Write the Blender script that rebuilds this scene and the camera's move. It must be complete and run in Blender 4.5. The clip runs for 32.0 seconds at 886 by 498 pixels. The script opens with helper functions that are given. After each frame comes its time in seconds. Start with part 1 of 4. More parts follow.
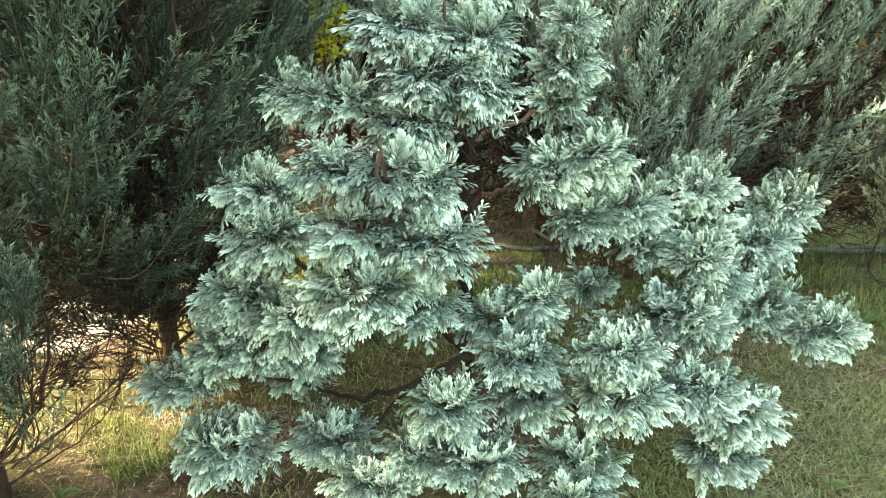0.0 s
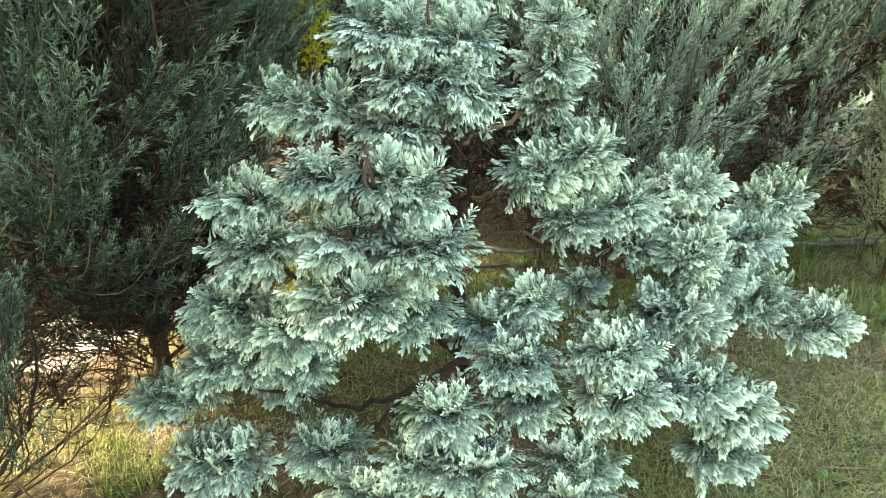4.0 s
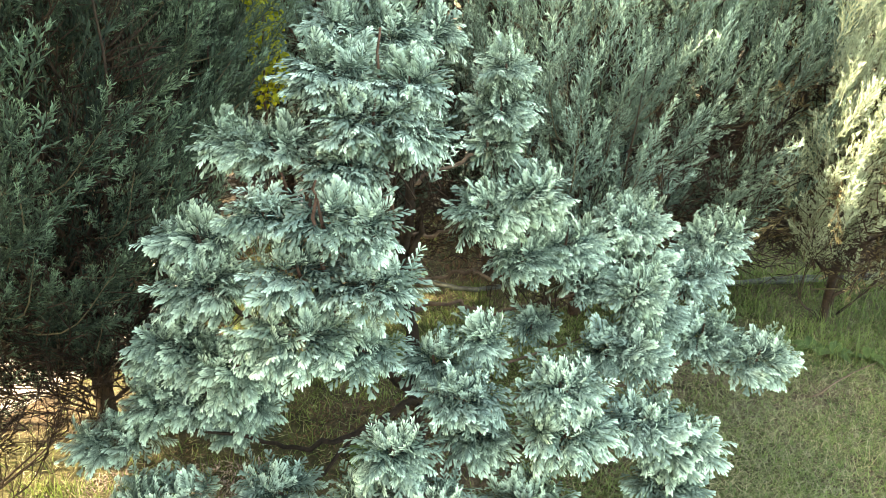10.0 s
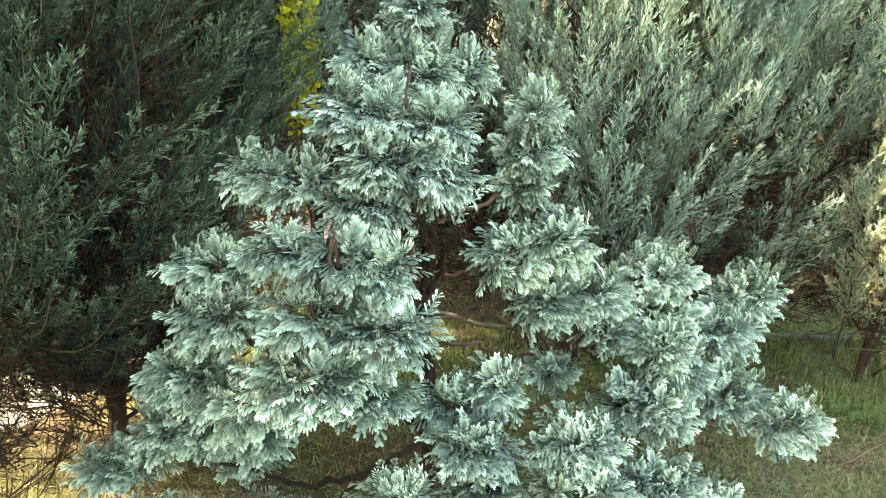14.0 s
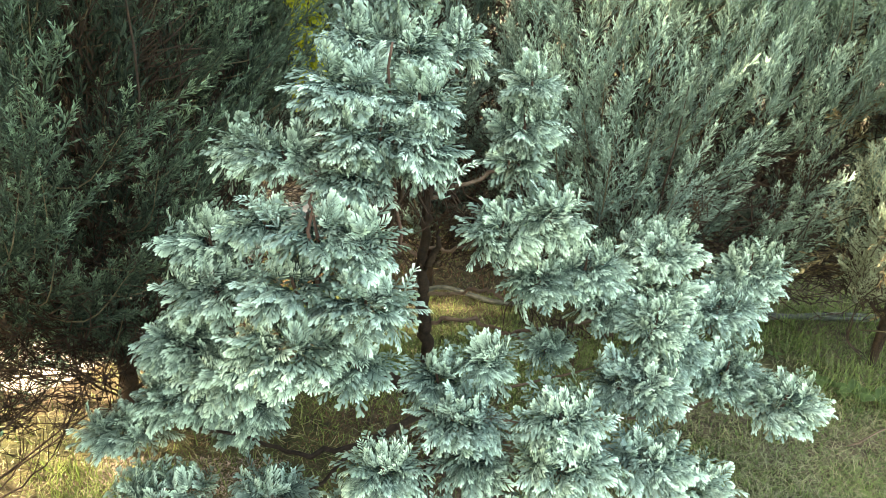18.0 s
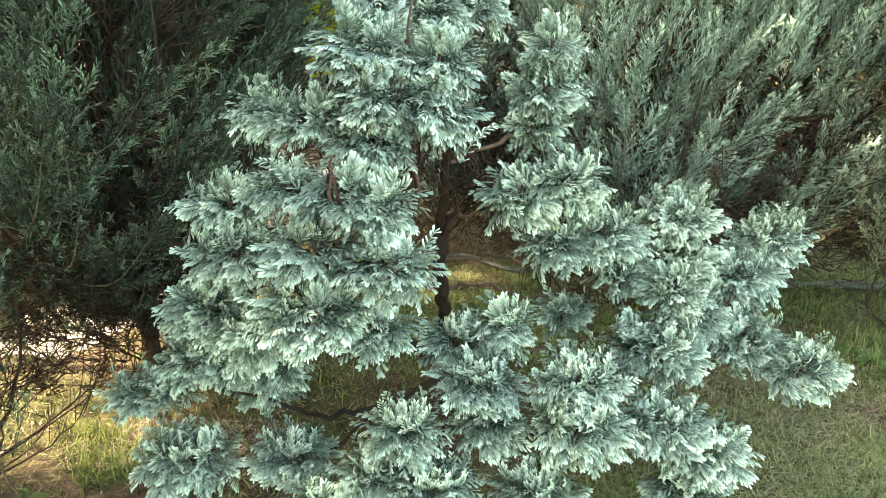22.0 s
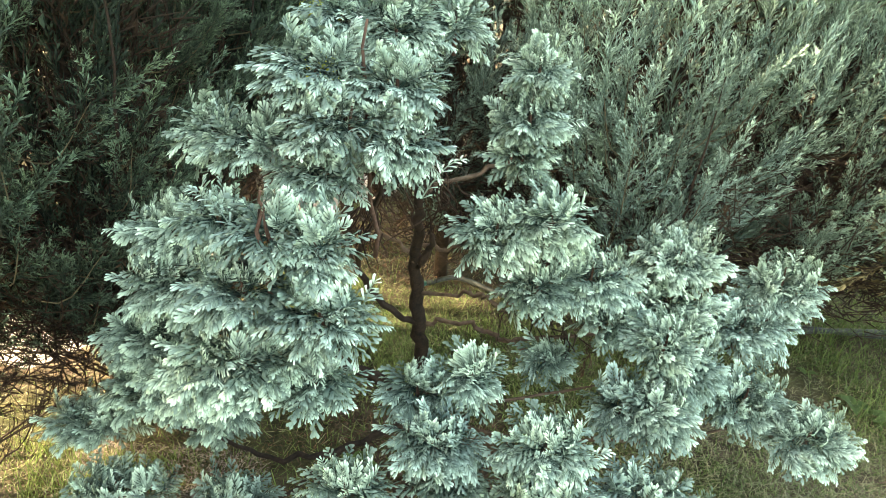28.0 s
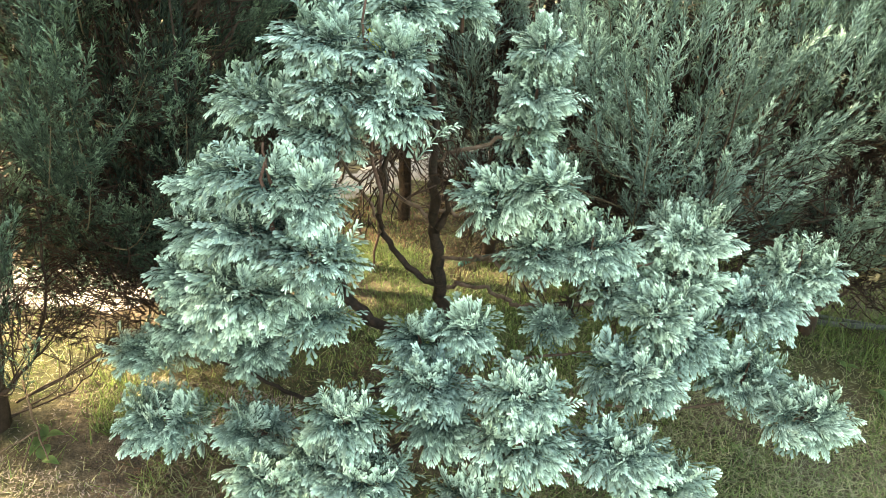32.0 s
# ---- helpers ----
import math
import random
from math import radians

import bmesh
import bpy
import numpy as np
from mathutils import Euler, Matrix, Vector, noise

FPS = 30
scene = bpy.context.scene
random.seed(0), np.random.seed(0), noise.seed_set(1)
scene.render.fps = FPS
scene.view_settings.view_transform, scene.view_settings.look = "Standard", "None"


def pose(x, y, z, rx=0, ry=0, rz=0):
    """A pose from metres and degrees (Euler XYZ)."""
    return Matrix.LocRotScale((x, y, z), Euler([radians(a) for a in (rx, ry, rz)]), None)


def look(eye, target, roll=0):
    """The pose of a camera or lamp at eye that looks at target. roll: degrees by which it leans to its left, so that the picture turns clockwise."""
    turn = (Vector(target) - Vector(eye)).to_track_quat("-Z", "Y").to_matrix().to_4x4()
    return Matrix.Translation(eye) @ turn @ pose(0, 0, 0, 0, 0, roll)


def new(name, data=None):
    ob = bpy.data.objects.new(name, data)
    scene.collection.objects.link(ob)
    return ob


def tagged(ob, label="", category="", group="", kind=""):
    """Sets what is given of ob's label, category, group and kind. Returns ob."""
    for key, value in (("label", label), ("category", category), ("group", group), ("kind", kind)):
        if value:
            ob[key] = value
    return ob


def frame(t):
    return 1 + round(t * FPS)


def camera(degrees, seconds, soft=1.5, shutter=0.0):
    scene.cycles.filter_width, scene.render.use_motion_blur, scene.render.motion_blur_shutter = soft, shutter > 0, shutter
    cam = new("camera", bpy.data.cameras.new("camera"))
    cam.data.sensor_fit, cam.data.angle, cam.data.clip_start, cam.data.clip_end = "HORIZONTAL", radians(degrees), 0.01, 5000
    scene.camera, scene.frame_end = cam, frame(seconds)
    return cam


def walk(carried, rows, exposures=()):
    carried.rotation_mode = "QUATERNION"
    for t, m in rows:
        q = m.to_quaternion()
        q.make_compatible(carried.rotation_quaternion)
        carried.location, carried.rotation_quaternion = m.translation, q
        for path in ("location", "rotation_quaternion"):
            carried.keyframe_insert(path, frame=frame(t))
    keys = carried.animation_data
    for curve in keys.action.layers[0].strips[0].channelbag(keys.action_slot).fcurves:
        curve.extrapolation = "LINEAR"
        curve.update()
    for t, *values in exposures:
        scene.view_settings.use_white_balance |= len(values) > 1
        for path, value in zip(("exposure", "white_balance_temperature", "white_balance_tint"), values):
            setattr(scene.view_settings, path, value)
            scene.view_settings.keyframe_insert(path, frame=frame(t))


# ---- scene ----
cam = camera(66.7, 32.0, soft=0.7)
PATH = [
    (0.0, look((-0.110, -1.591, 1.539), (-0.116, -0.173, 0.798), -0.93)),
    (0.5, look((-0.113, -1.580, 1.541), (-0.134, -0.141, 0.842), 0.80)),
    (1.0, look((-0.120, -1.580, 1.546), (-0.153, -0.130, 0.871), -0.43)),
    (1.5, look((-0.121, -1.579, 1.544), (-0.142, -0.131, 0.864), -0.36)),
    (2.0, look((-0.115, -1.577, 1.549), (-0.142, -0.118, 0.893), -0.51)),
    (2.5, look((-0.101, -1.581, 1.547), (-0.039, -0.118, 0.903), -1.17)),
    (3.0, look((-0.098, -1.575, 1.541), (-0.029, -0.138, 0.843), -1.38)),
    (3.5, look((-0.107, -1.571, 1.548), (-0.103, -0.105, 0.908), -0.56)),
    (4.0, look((-0.108, -1.579, 1.533), (-0.094, -0.156, 0.802), -2.31)),
    (4.5, look((-0.101, -1.583, 1.535), (-0.023, -0.156, 0.816), -1.49)),
    (6.5, look((-0.103, -1.575, 1.543), (-0.043, -0.125, 0.869), 0.80)),
    (7.0, look((-0.103, -1.578, 1.543), (-0.054, -0.124, 0.875), 1.62)),
    (7.5, look((-0.097, -1.589, 1.545), (0.000, -0.124, 0.909), 0.60)),
    (8.0, look((-0.094, -1.587, 1.541), (0.019, -0.132, 0.885), 0.43)),
    (8.5, look((-0.096, -1.579, 1.551), (-0.020, -0.102, 0.941), 0.90)),
    (9.0, look((-0.097, -1.584, 1.553), (-0.039, -0.092, 0.979), 0.79)),
    (9.5, look((-0.097, -1.596, 1.541), (-0.006, -0.141, 0.882), -0.04)),
    (10.0, look((-0.086, -1.595, 1.542), (0.027, -0.138, 0.889), -0.60)),
    (10.5, look((-0.092, -1.580, 1.542), (-0.020, -0.121, 0.890), -1.08)),
    (11.0, look((-0.088, -1.584, 1.539), (0.028, -0.127, 0.888), -1.64)),
    (11.5, look((-0.086, -1.585, 1.540), (0.018, -0.129, 0.884), -2.31)),
    (12.0, look((-0.096, -1.578, 1.541), (-0.067, -0.122, 0.879), -1.73)),
    (12.5, look((-0.067, -1.574, 1.552), (0.005, -0.126, 0.875), -0.71)),
    (13.0, look((-0.050, -1.557, 1.554), (0.024, -0.103, 0.889), -1.16)),
    (13.5, look((-0.045, -1.538, 1.556), (0.046, -0.058, 0.956), 0.95)),
    (14.0, look((-0.067, -1.548, 1.566), (-0.019, -0.065, 0.967), 1.66)),
    (14.5, look((-0.087, -1.572, 1.576), (-0.072, -0.072, 1.018), 1.50)),
    (15.0, look((-0.121, -1.573, 1.567), (-0.053, -0.093, 0.962), 1.17)),
    (15.5, look((-0.165, -1.561, 1.581), (-0.110, -0.068, 1.008), 1.76)),
    (17.5, look((0.028, -1.558, 1.569), (-0.015, -0.100, 0.910), 0.58)),
    (18.0, look((0.030, -1.559, 1.565), (0.007, -0.096, 0.917), 1.05)),
    (18.5, look((0.025, -1.569, 1.548), (0.046, -0.129, 0.850), 1.12)),
    (19.0, look((0.025, -1.578, 1.545), (0.034, -0.141, 0.841), -0.68)),
    (19.5, look((0.017, -1.583, 1.542), (0.007, -0.151, 0.829), -1.19)),
    (20.0, look((0.017, -1.587, 1.534), (0.012, -0.167, 0.797), -2.23)),
    (20.5, look((0.033, -1.583, 1.531), (0.015, -0.180, 0.763), -3.51)),
    (21.0, look((0.029, -1.575, 1.543), (0.035, -0.163, 0.790), -1.04)),
    (21.5, look((0.018, -1.570, 1.550), (-0.031, -0.137, 0.840), -0.58)),
    (22.0, look((0.019, -1.569, 1.551), (-0.035, -0.136, 0.840), 0.55)),
    (22.5, look((0.012, -1.566, 1.549), (-0.038, -0.141, 0.824), 0.54)),
    (23.0, look((0.012, -1.560, 1.541), (-0.065, -0.146, 0.795), 0.25)),
    (23.5, look((0.011, -1.555, 1.542), (-0.082, -0.139, 0.803), 0.40)),
    (24.0, look((0.024, -1.552, 1.542), (-0.053, -0.130, 0.814), 0.81)),
    (24.5, look((0.028, -1.552, 1.545), (-0.047, -0.139, 0.799), -0.24)),
    (25.0, look((0.031, -1.561, 1.550), (-0.006, -0.120, 0.856), 0.63)),
    (25.5, look((0.030, -1.573, 1.548), (0.020, -0.140, 0.835), 0.20)),
    (26.0, look((0.022, -1.573, 1.556), (0.007, -0.127, 0.872), 1.18)),
    (26.5, look((0.027, -1.550, 1.568), (-0.036, -0.099, 0.898), 2.28)),
    (28.5, look((0.218, -1.365, 1.553), (0.046, 0.053, 0.834), 2.26)),
    (29.0, look((0.306, -1.412, 1.559), (0.031, -0.025, 0.810), 2.03)),
    (29.5, look((0.378, -1.486, 1.553), (0.068, -0.133, 0.757), 0.25)),
    (30.0, look((0.383, -1.504, 1.549), (0.050, -0.164, 0.741), -1.35)),
    (30.5, look((0.381, -1.505, 1.550), (0.052, -0.150, 0.766), -0.38)),
    (31.0, look((0.389, -1.505, 1.555), (0.091, -0.131, 0.791), 0.19)),
    (31.5, look((0.379, -1.508, 1.565), (0.066, -0.107, 0.858), 1.81)),
    (32.0, look((0.372, -1.507, 1.556), (0.046, -0.117, 0.833), 1.28)),
]
walk(cam, PATH, exposures=[(0.0, 4.12, 10500, 4), (15.0, 4.13, 10600, 5), (22.0, 4.09, 10500, 5), (30.0, 4.03, 10400, 5), (32.0, 4.02, 10300, 3)])

# ---- world and sun ----
SUN_AZIMUTH = radians(-92)    # clockwise from +y: beyond the tall junipers
SUN_HEIGHT = radians(37)
world = bpy.data.worlds.new("sky")
scene.world = world
world.use_nodes = True
wn = world.node_tree
sky = wn.nodes.new("ShaderNodeTexSky")
sky.sky_type = "NISHITA"
sky.sun_disc = False
sky.sun_elevation = SUN_HEIGHT
sky.sun_rotation = SUN_AZIMUTH
sky.dust_density = 2.5
background = wn.nodes["Background"]
background.inputs["Strength"].default_value = 0.15
wn.links.new(sky.outputs["Color"], background.inputs["Color"])
sun_way = Vector((math.sin(SUN_AZIMUTH) * math.cos(SUN_HEIGHT), math.cos(SUN_AZIMUTH) * math.cos(SUN_HEIGHT), math.sin(SUN_HEIGHT)))
sun_data = bpy.data.lights.new("sun", "SUN")
sun_data.energy = 2.4
sun_data.angle = radians(0.6)
sun_data.color = (1.0, 0.96, 0.91)
sun = new("sun", sun_data)
sun.matrix_world = look(sun_way * 30, (0, 0, 0))

# ---- materials ----


def nodes_of(name, rough=0.7):
    m = bpy.data.materials.new(name)
    m.use_nodes = True
    t = m.node_tree
    b = t.nodes["Principled BSDF"]
    b.inputs["Roughness"].default_value = rough
    b.inputs["Specular IOR Level"].default_value = 0.2
    return m, t, b


def ramp(t, fac, stops):
    r = t.nodes.new("ShaderNodeValToRGB")
    e = r.color_ramp.elements
    while len(e) < len(stops):
        e.new(0.5)
    for k, (p, c) in enumerate(stops):
        e[k].position, e[k].color = p, (*c, 1)
    t.links.new(fac, r.inputs["Fac"])
    return r.outputs["Color"]


def tex(t, scale, detail=4.0, rough=0.6, where="Object"):
    c = t.nodes.new("ShaderNodeTexCoord")
    n = t.nodes.new("ShaderNodeTexNoise")
    n.inputs["Scale"].default_value = scale
    n.inputs["Detail"].default_value = detail
    n.inputs["Roughness"].default_value = rough
    t.links.new(c.outputs[where], n.inputs["Vector"])
    return n.outputs["Fac"]


def mixed(t, kind, fac, a, b):
    n = t.nodes.new("ShaderNodeMix")
    n.data_type, n.blend_type = "RGBA", kind
    for sock, v in ((n.inputs[0], fac), (n.inputs[6], a), (n.inputs[7], b)):
        if isinstance(v, (float, int)):
            sock.default_value = v
        elif isinstance(v, tuple):
            sock.default_value = (*v, 1)
        else:
            t.links.new(v, sock)
    return n.outputs[2]


def bumped(t, b, height, strength=0.4, dist=0.002):
    n = t.nodes.new("ShaderNodeBump")
    n.inputs["Strength"].default_value = strength
    n.inputs["Distance"].default_value = dist
    t.links.new(height, n.inputs["Height"])
    t.links.new(n.outputs["Normal"], b.inputs["Normal"])


def world_place(t):
    return t.nodes.new("ShaderNodeNewGeometry").outputs["Position"]


def noise_at(t, vec, scale, detail=3.0):
    n = t.nodes.new("ShaderNodeTexNoise")
    n.inputs["Scale"].default_value = scale
    n.inputs["Detail"].default_value = detail
    t.links.new(vec, n.inputs["Vector"])
    return n.outputs["Fac"]


def foliage(name, old, young, dry, through_light=0.25, spread=0.35, patch=3.0, rough=0.78):
    """Leaves: pale young tips, dark old inner leaf with gap shade put in (point attribute), some drying off."""
    m, t, b = nodes_of(name, rough)
    g = t.nodes.new("ShaderNodeAttribute")
    g.attribute_name = "growth_shade"
    geo = t.nodes.new("ShaderNodeNewGeometry")
    info = t.nodes.new("ShaderNodeObjectInfo")
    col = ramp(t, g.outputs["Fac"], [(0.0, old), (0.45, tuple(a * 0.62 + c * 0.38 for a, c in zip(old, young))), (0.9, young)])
    vary = ramp(t, geo.outputs["Random Per Island"], [(0.0, (1 - spread,) * 3), (1.0, (1 + spread * 0.5,) * 3)])
    col = mixed(t, "MULTIPLY", 1.0, col, vary)
    vary2 = ramp(t, info.outputs["Random"], [(0.0, (0.9, 0.92, 0.93)), (1.0, (1.08, 1.06, 1.0))])
    col = mixed(t, "MULTIPLY", 1.0, col, vary2)
    big = ramp(t, noise_at(t, geo.outputs["Position"], patch), [(0.35, (0.82, 0.87, 0.88)), (0.65, (1.1, 1.08, 1.0))])
    col = mixed(t, "MULTIPLY", 1.0, col, big)
    dead = ramp(t, noise_at(t, geo.outputs["Position"], patch * 3.3, 5.0), [(0.66, (0, 0, 0)), (0.74, (1, 1, 1))])
    col = mixed(t, "MIX", dead, col, mixed(t, "MIX", 0.45, col, dry))
    t.links.new(col, b.inputs["Base Color"])
    bumped(t, b, noise_at(t, geo.outputs["Position"], 420.0, 2.0), 0.6, 0.002)
    if through_light:
        lit = t.nodes.new("ShaderNodeBsdfTranslucent")
        t.links.new(mixed(t, "MULTIPLY", 1.0, col, (1.0, 1.05, 0.7)), lit.inputs["Color"])
        mx = t.nodes.new("ShaderNodeMixShader")
        mx.inputs[0].default_value = through_light
        t.links.new(b.outputs[0], mx.inputs[1])
        t.links.new(lit.outputs[0], mx.inputs[2])
        t.links.new(mx.outputs[0], t.nodes["Material Output"].inputs["Surface"])
    return m


def bark(name, dark, light, scale=30.0):
    m, t, b = nodes_of(name, 0.85)
    n = tex(t, scale, 6.0, 0.7)
    fine = tex(t, scale * 6, 3.0)
    col = ramp(t, n, [(0.3, dark), (0.7, light)])
    col = mixed(t, "MULTIPLY", 0.5, col, ramp(t, fine, [(0.3, (0.5, 0.5, 0.5)), (0.7, (1.2, 1.2, 1.2))]))
    t.links.new(col, b.inputs["Base Color"])
    bumped(t, b, n, 0.8, 0.004)
    return m


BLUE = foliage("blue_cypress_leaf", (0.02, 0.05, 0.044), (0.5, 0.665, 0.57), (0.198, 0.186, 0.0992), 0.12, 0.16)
# Greener leaf for left and back rows; some of their shade is in it.
JUNIPER_DARK = foliage("juniper_leaf_deep_shaded", (0.007, 0.013, 0.009), (0.23, 0.345, 0.25), (0.12, 0.105, 0.056), 0.15)
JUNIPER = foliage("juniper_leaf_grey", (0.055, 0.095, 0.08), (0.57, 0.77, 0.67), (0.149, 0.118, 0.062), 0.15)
JUNIPER_PALE = foliage("juniper_leaf_pale", (0.28, 0.31, 0.22), (0.64, 0.73, 0.58), (0.223, 0.167, 0.093), 0.15)
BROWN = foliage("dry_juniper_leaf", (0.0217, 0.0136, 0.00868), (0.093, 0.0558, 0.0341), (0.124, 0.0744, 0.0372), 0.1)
DRY_PALE = foliage("straw_juniper_leaf", (0.09, 0.065, 0.035), (0.36, 0.28, 0.16), (0.3, 0.18, 0.1), 0.15)
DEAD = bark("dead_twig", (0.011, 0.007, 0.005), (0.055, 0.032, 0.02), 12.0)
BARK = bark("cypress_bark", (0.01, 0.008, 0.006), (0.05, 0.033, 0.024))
TWIG = bark("reddish_twig", (0.0496, 0.0279, 0.0211), (0.124, 0.0744, 0.0558), 45.0)
PALE_LIMB = bark("pale_limb", (0.062, 0.0403, 0.0279), (0.161, 0.112, 0.0806), 40.0)
BRANCH = bark("olive_branch", (0.06, 0.05, 0.03), (0.19, 0.16, 0.1), 40.0)
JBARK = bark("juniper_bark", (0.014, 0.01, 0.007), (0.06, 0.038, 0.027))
VINE = foliage("vine_leaf", (0.22, 0.27, 0.03), (0.6, 0.57, 0.07), (0.4, 0.3, 0.06), 0.5)
WEED = foliage("weed_leaf", (0.0372, 0.062, 0.0217), (0.093, 0.149, 0.0558), (0.124, 0.124, 0.0372), 0.3)
GRASS = foliage("grass_blade", (0.052, 0.08, 0.026), (0.21, 0.275, 0.105), (0.31, 0.26, 0.136), 0.3, 0.5, 5.0)
STRAW = foliage("dry_straw", (0.211, 0.186, 0.105), (0.372, 0.353, 0.236), (0.186, 0.149, 0.0868), 0.2, 0.5, 4.0)

LITTER = foliage("dry_litter", (0.09, 0.045, 0.028), (0.24, 0.14, 0.09), (0.3, 0.22, 0.13), 0.1, 0.5, 6.0)
MULCH = foliage("pale_mulch", (0.17, 0.12, 0.105), (0.4, 0.32, 0.29), (0.2, 0.12, 0.08), 0.0, 0.6, 6.0)


def soil():
    m, t, b = nodes_of("soil_and_thatch", 0.95)
    p = world_place(t)
    patch = noise_at(t, p, 1.6, 4.0)
    mid = noise_at(t, p, 14.0, 5.0)
    fine = noise_at(t, p, 120.0, 4.0)
    earth = ramp(t, mid, [(0.3, (0.0372, 0.026, 0.0174)), (0.7, (0.124, 0.093, 0.0651))])
    turf = ramp(t, mid, [(0.3, (0.0217, 0.0236, 0.00992)), (0.7, (0.0806, 0.0775, 0.0341))])
    col = mixed(t, "MIX", ramp(t, patch, [(0.42, (0, 0, 0)), (0.6, (1, 1, 1))]), earth, turf)
    col = mixed(t, "MULTIPLY", 0.8, col, ramp(t, fine, [(0.3, (0.5, 0.5, 0.5)), (0.7, (1.35, 1.3, 1.2))]))
    t.links.new(col, b.inputs["Base Color"])
    bumped(t, b, fine, 0.8, 0.01)
    return m


SOIL = soil()


def sand():
    m, t, b = nodes_of("pale_sand", 0.95)
    p = world_place(t)
    col = ramp(t, noise_at(t, p, 9.0, 5.0), [(0.3, (0.24, 0.205, 0.18)), (0.7, (0.38, 0.345, 0.31))])
    col = mixed(t, "MULTIPLY", 0.7, col, ramp(t, noise_at(t, p, 150.0, 3.0), [(0.3, (0.6, 0.6, 0.6)), (0.7, (1.2, 1.2, 1.2))]))
    t.links.new(col, b.inputs["Base Color"])
    bumped(t, b, noise_at(t, p, 90.0, 4.0), 0.6, 0.006)
    return m


SAND = sand()


def rubber():
    m, t, b = nodes_of("hose_rubber", 0.5)
    t.links.new(ramp(t, tex(t, 30.0), [(0.3, (0.02, 0.025, 0.02)), (0.7, (0.07, 0.075, 0.07))]), b.inputs["Base Color"])
    return m


HOSE = rubber()
TEAL, teal_tree, teal_shader = nodes_of("teal_plastic", 0.4)
teal_tree.links.new(ramp(teal_tree, tex(teal_tree, 60.0), [(0.3, (0.015, 0.07, 0.06)), (0.7, (0.03, 0.12, 0.1))]), teal_shader.inputs["Base Color"])

# ---- mesh helpers ----
rng = np.random.default_rng(7)


def mesh_of(name, verts, tris, material, growth_shade=None, smooth=True):
    me = bpy.data.meshes.new(name)
    me.vertices.add(len(verts))
    me.vertices.foreach_set("co", np.asarray(verts, dtype=np.float32).ravel())
    me.loops.add(len(tris) * 3)
    me.loops.foreach_set("vertex_index", np.asarray(tris, dtype=np.int32).ravel())
    me.polygons.add(len(tris))
    me.polygons.foreach_set("loop_start", np.arange(len(tris), dtype=np.int32) * 3)
    me.polygons.foreach_set("use_smooth", np.full(len(tris), smooth))
    if growth_shade is not None:
        me.attributes.new("growth_shade", "FLOAT", "POINT").data.foreach_set("value", np.asarray(growth_shade, dtype=np.float32))
    me.update(calc_edges=True)
    me.materials.append(material)
    return me


def thing(name, label, category, group="", kind="", place=(0, 0, 0)):
    ob = new(name)
    ob.location = place
    ob.empty_display_size = 0.1
    return tagged(ob, label, category, group, kind)


def part(name, me, parent, label="", kind=""):
    ob = new(name, me)
    ob.parent = parent
    if parent.type == "EMPTY":
        ob.matrix_parent_inverse = Matrix.Translation(parent.location).inverted()
    return tagged(ob, label, kind=kind)


def tube(points, radii, sides=7, rough=0.0):
    """A tapered, closed tube along a smoothed line: vertices and triangles."""
    p = np.array(points, dtype=float)
    r = np.array(radii, dtype=float)
    n = max(6, 4 * (len(p) - 1))
    s = np.linspace(0, len(p) - 1, n + 1)
    k = np.clip(s.astype(int), 0, len(p) - 2)
    u = (s - k)[:, None]
    q = np.vstack([2 * p[0] - p[1], p, 2 * p[-1] - p[-2]])
    a, b, c, d = q[k], q[k + 1], q[k + 2], q[k + 3]
    line = 0.5 * (2 * b + (c - a) * u + (2 * a - 5 * b + 4 * c - d) * u ** 2 + (3 * b - a - 3 * c + d) * u ** 3)
    rad = np.interp(s, np.arange(len(p)), r)
    if rough:
        line = line + rng.normal(0, rough, line.shape)
        rad = rad * (1 + rng.uniform(-0.12, 0.12, rad.shape))
    t = np.gradient(line, axis=0)
    t /= np.linalg.norm(t, axis=1)[:, None]
    ref = np.where(np.abs(t[:, 2:3]) < 0.8, np.array([[0, 0, 1.0]]), np.array([[1.0, 0, 0]]))
    e1 = np.cross(t, ref)
    e1 /= np.linalg.norm(e1, axis=1)[:, None]
    e2 = np.cross(t, e1)
    ang = np.arange(sides) * 2 * math.pi / sides
    v = line[:, None] + rad[:, None, None] * (np.cos(ang)[None, :, None] * e1[:, None] + np.sin(ang)[None, :, None] * e2[:, None])
    v = np.vstack([v.reshape(-1, 3), line[:1], line[-1:]])
    tri = []
    m = len(line)
    for i in range(m - 1):
        for j in range(sides):
            x, y = i * sides + j, i * sides + (j + 1) % sides
            tri += [(x, y, y + sides), (x, y + sides, x + sides)]
    for j in range(sides):
        tri += [(m * sides, (j + 1) % sides, j), (m * sides + 1, (m - 1) * sides + j, (m - 1) * sides + (j + 1) % sides)]
    return v, np.array(tri)


def join(pieces):
    vs, ts, gs, o = [], [], [], 0
    for piece in pieces:
        v, t = piece[0], piece[1]
        vs.append(v)
        ts.append(t + o)
        gs.append(piece[2] if len(piece) > 2 else np.zeros(len(v)))
        o += len(v)
    return np.vstack(vs), np.vstack(ts), np.concatenate(gs)


def basis(way, up):
    """Rotation whose x axis runs along way and whose z axis is nearest to up."""
    x = np.array(way, dtype=float)
    x /= np.linalg.norm(x)
    y = np.cross(up, x)
    y /= max(np.linalg.norm(y), 1e-6)
    return np.stack([x, y, np.cross(x, y)], 1)


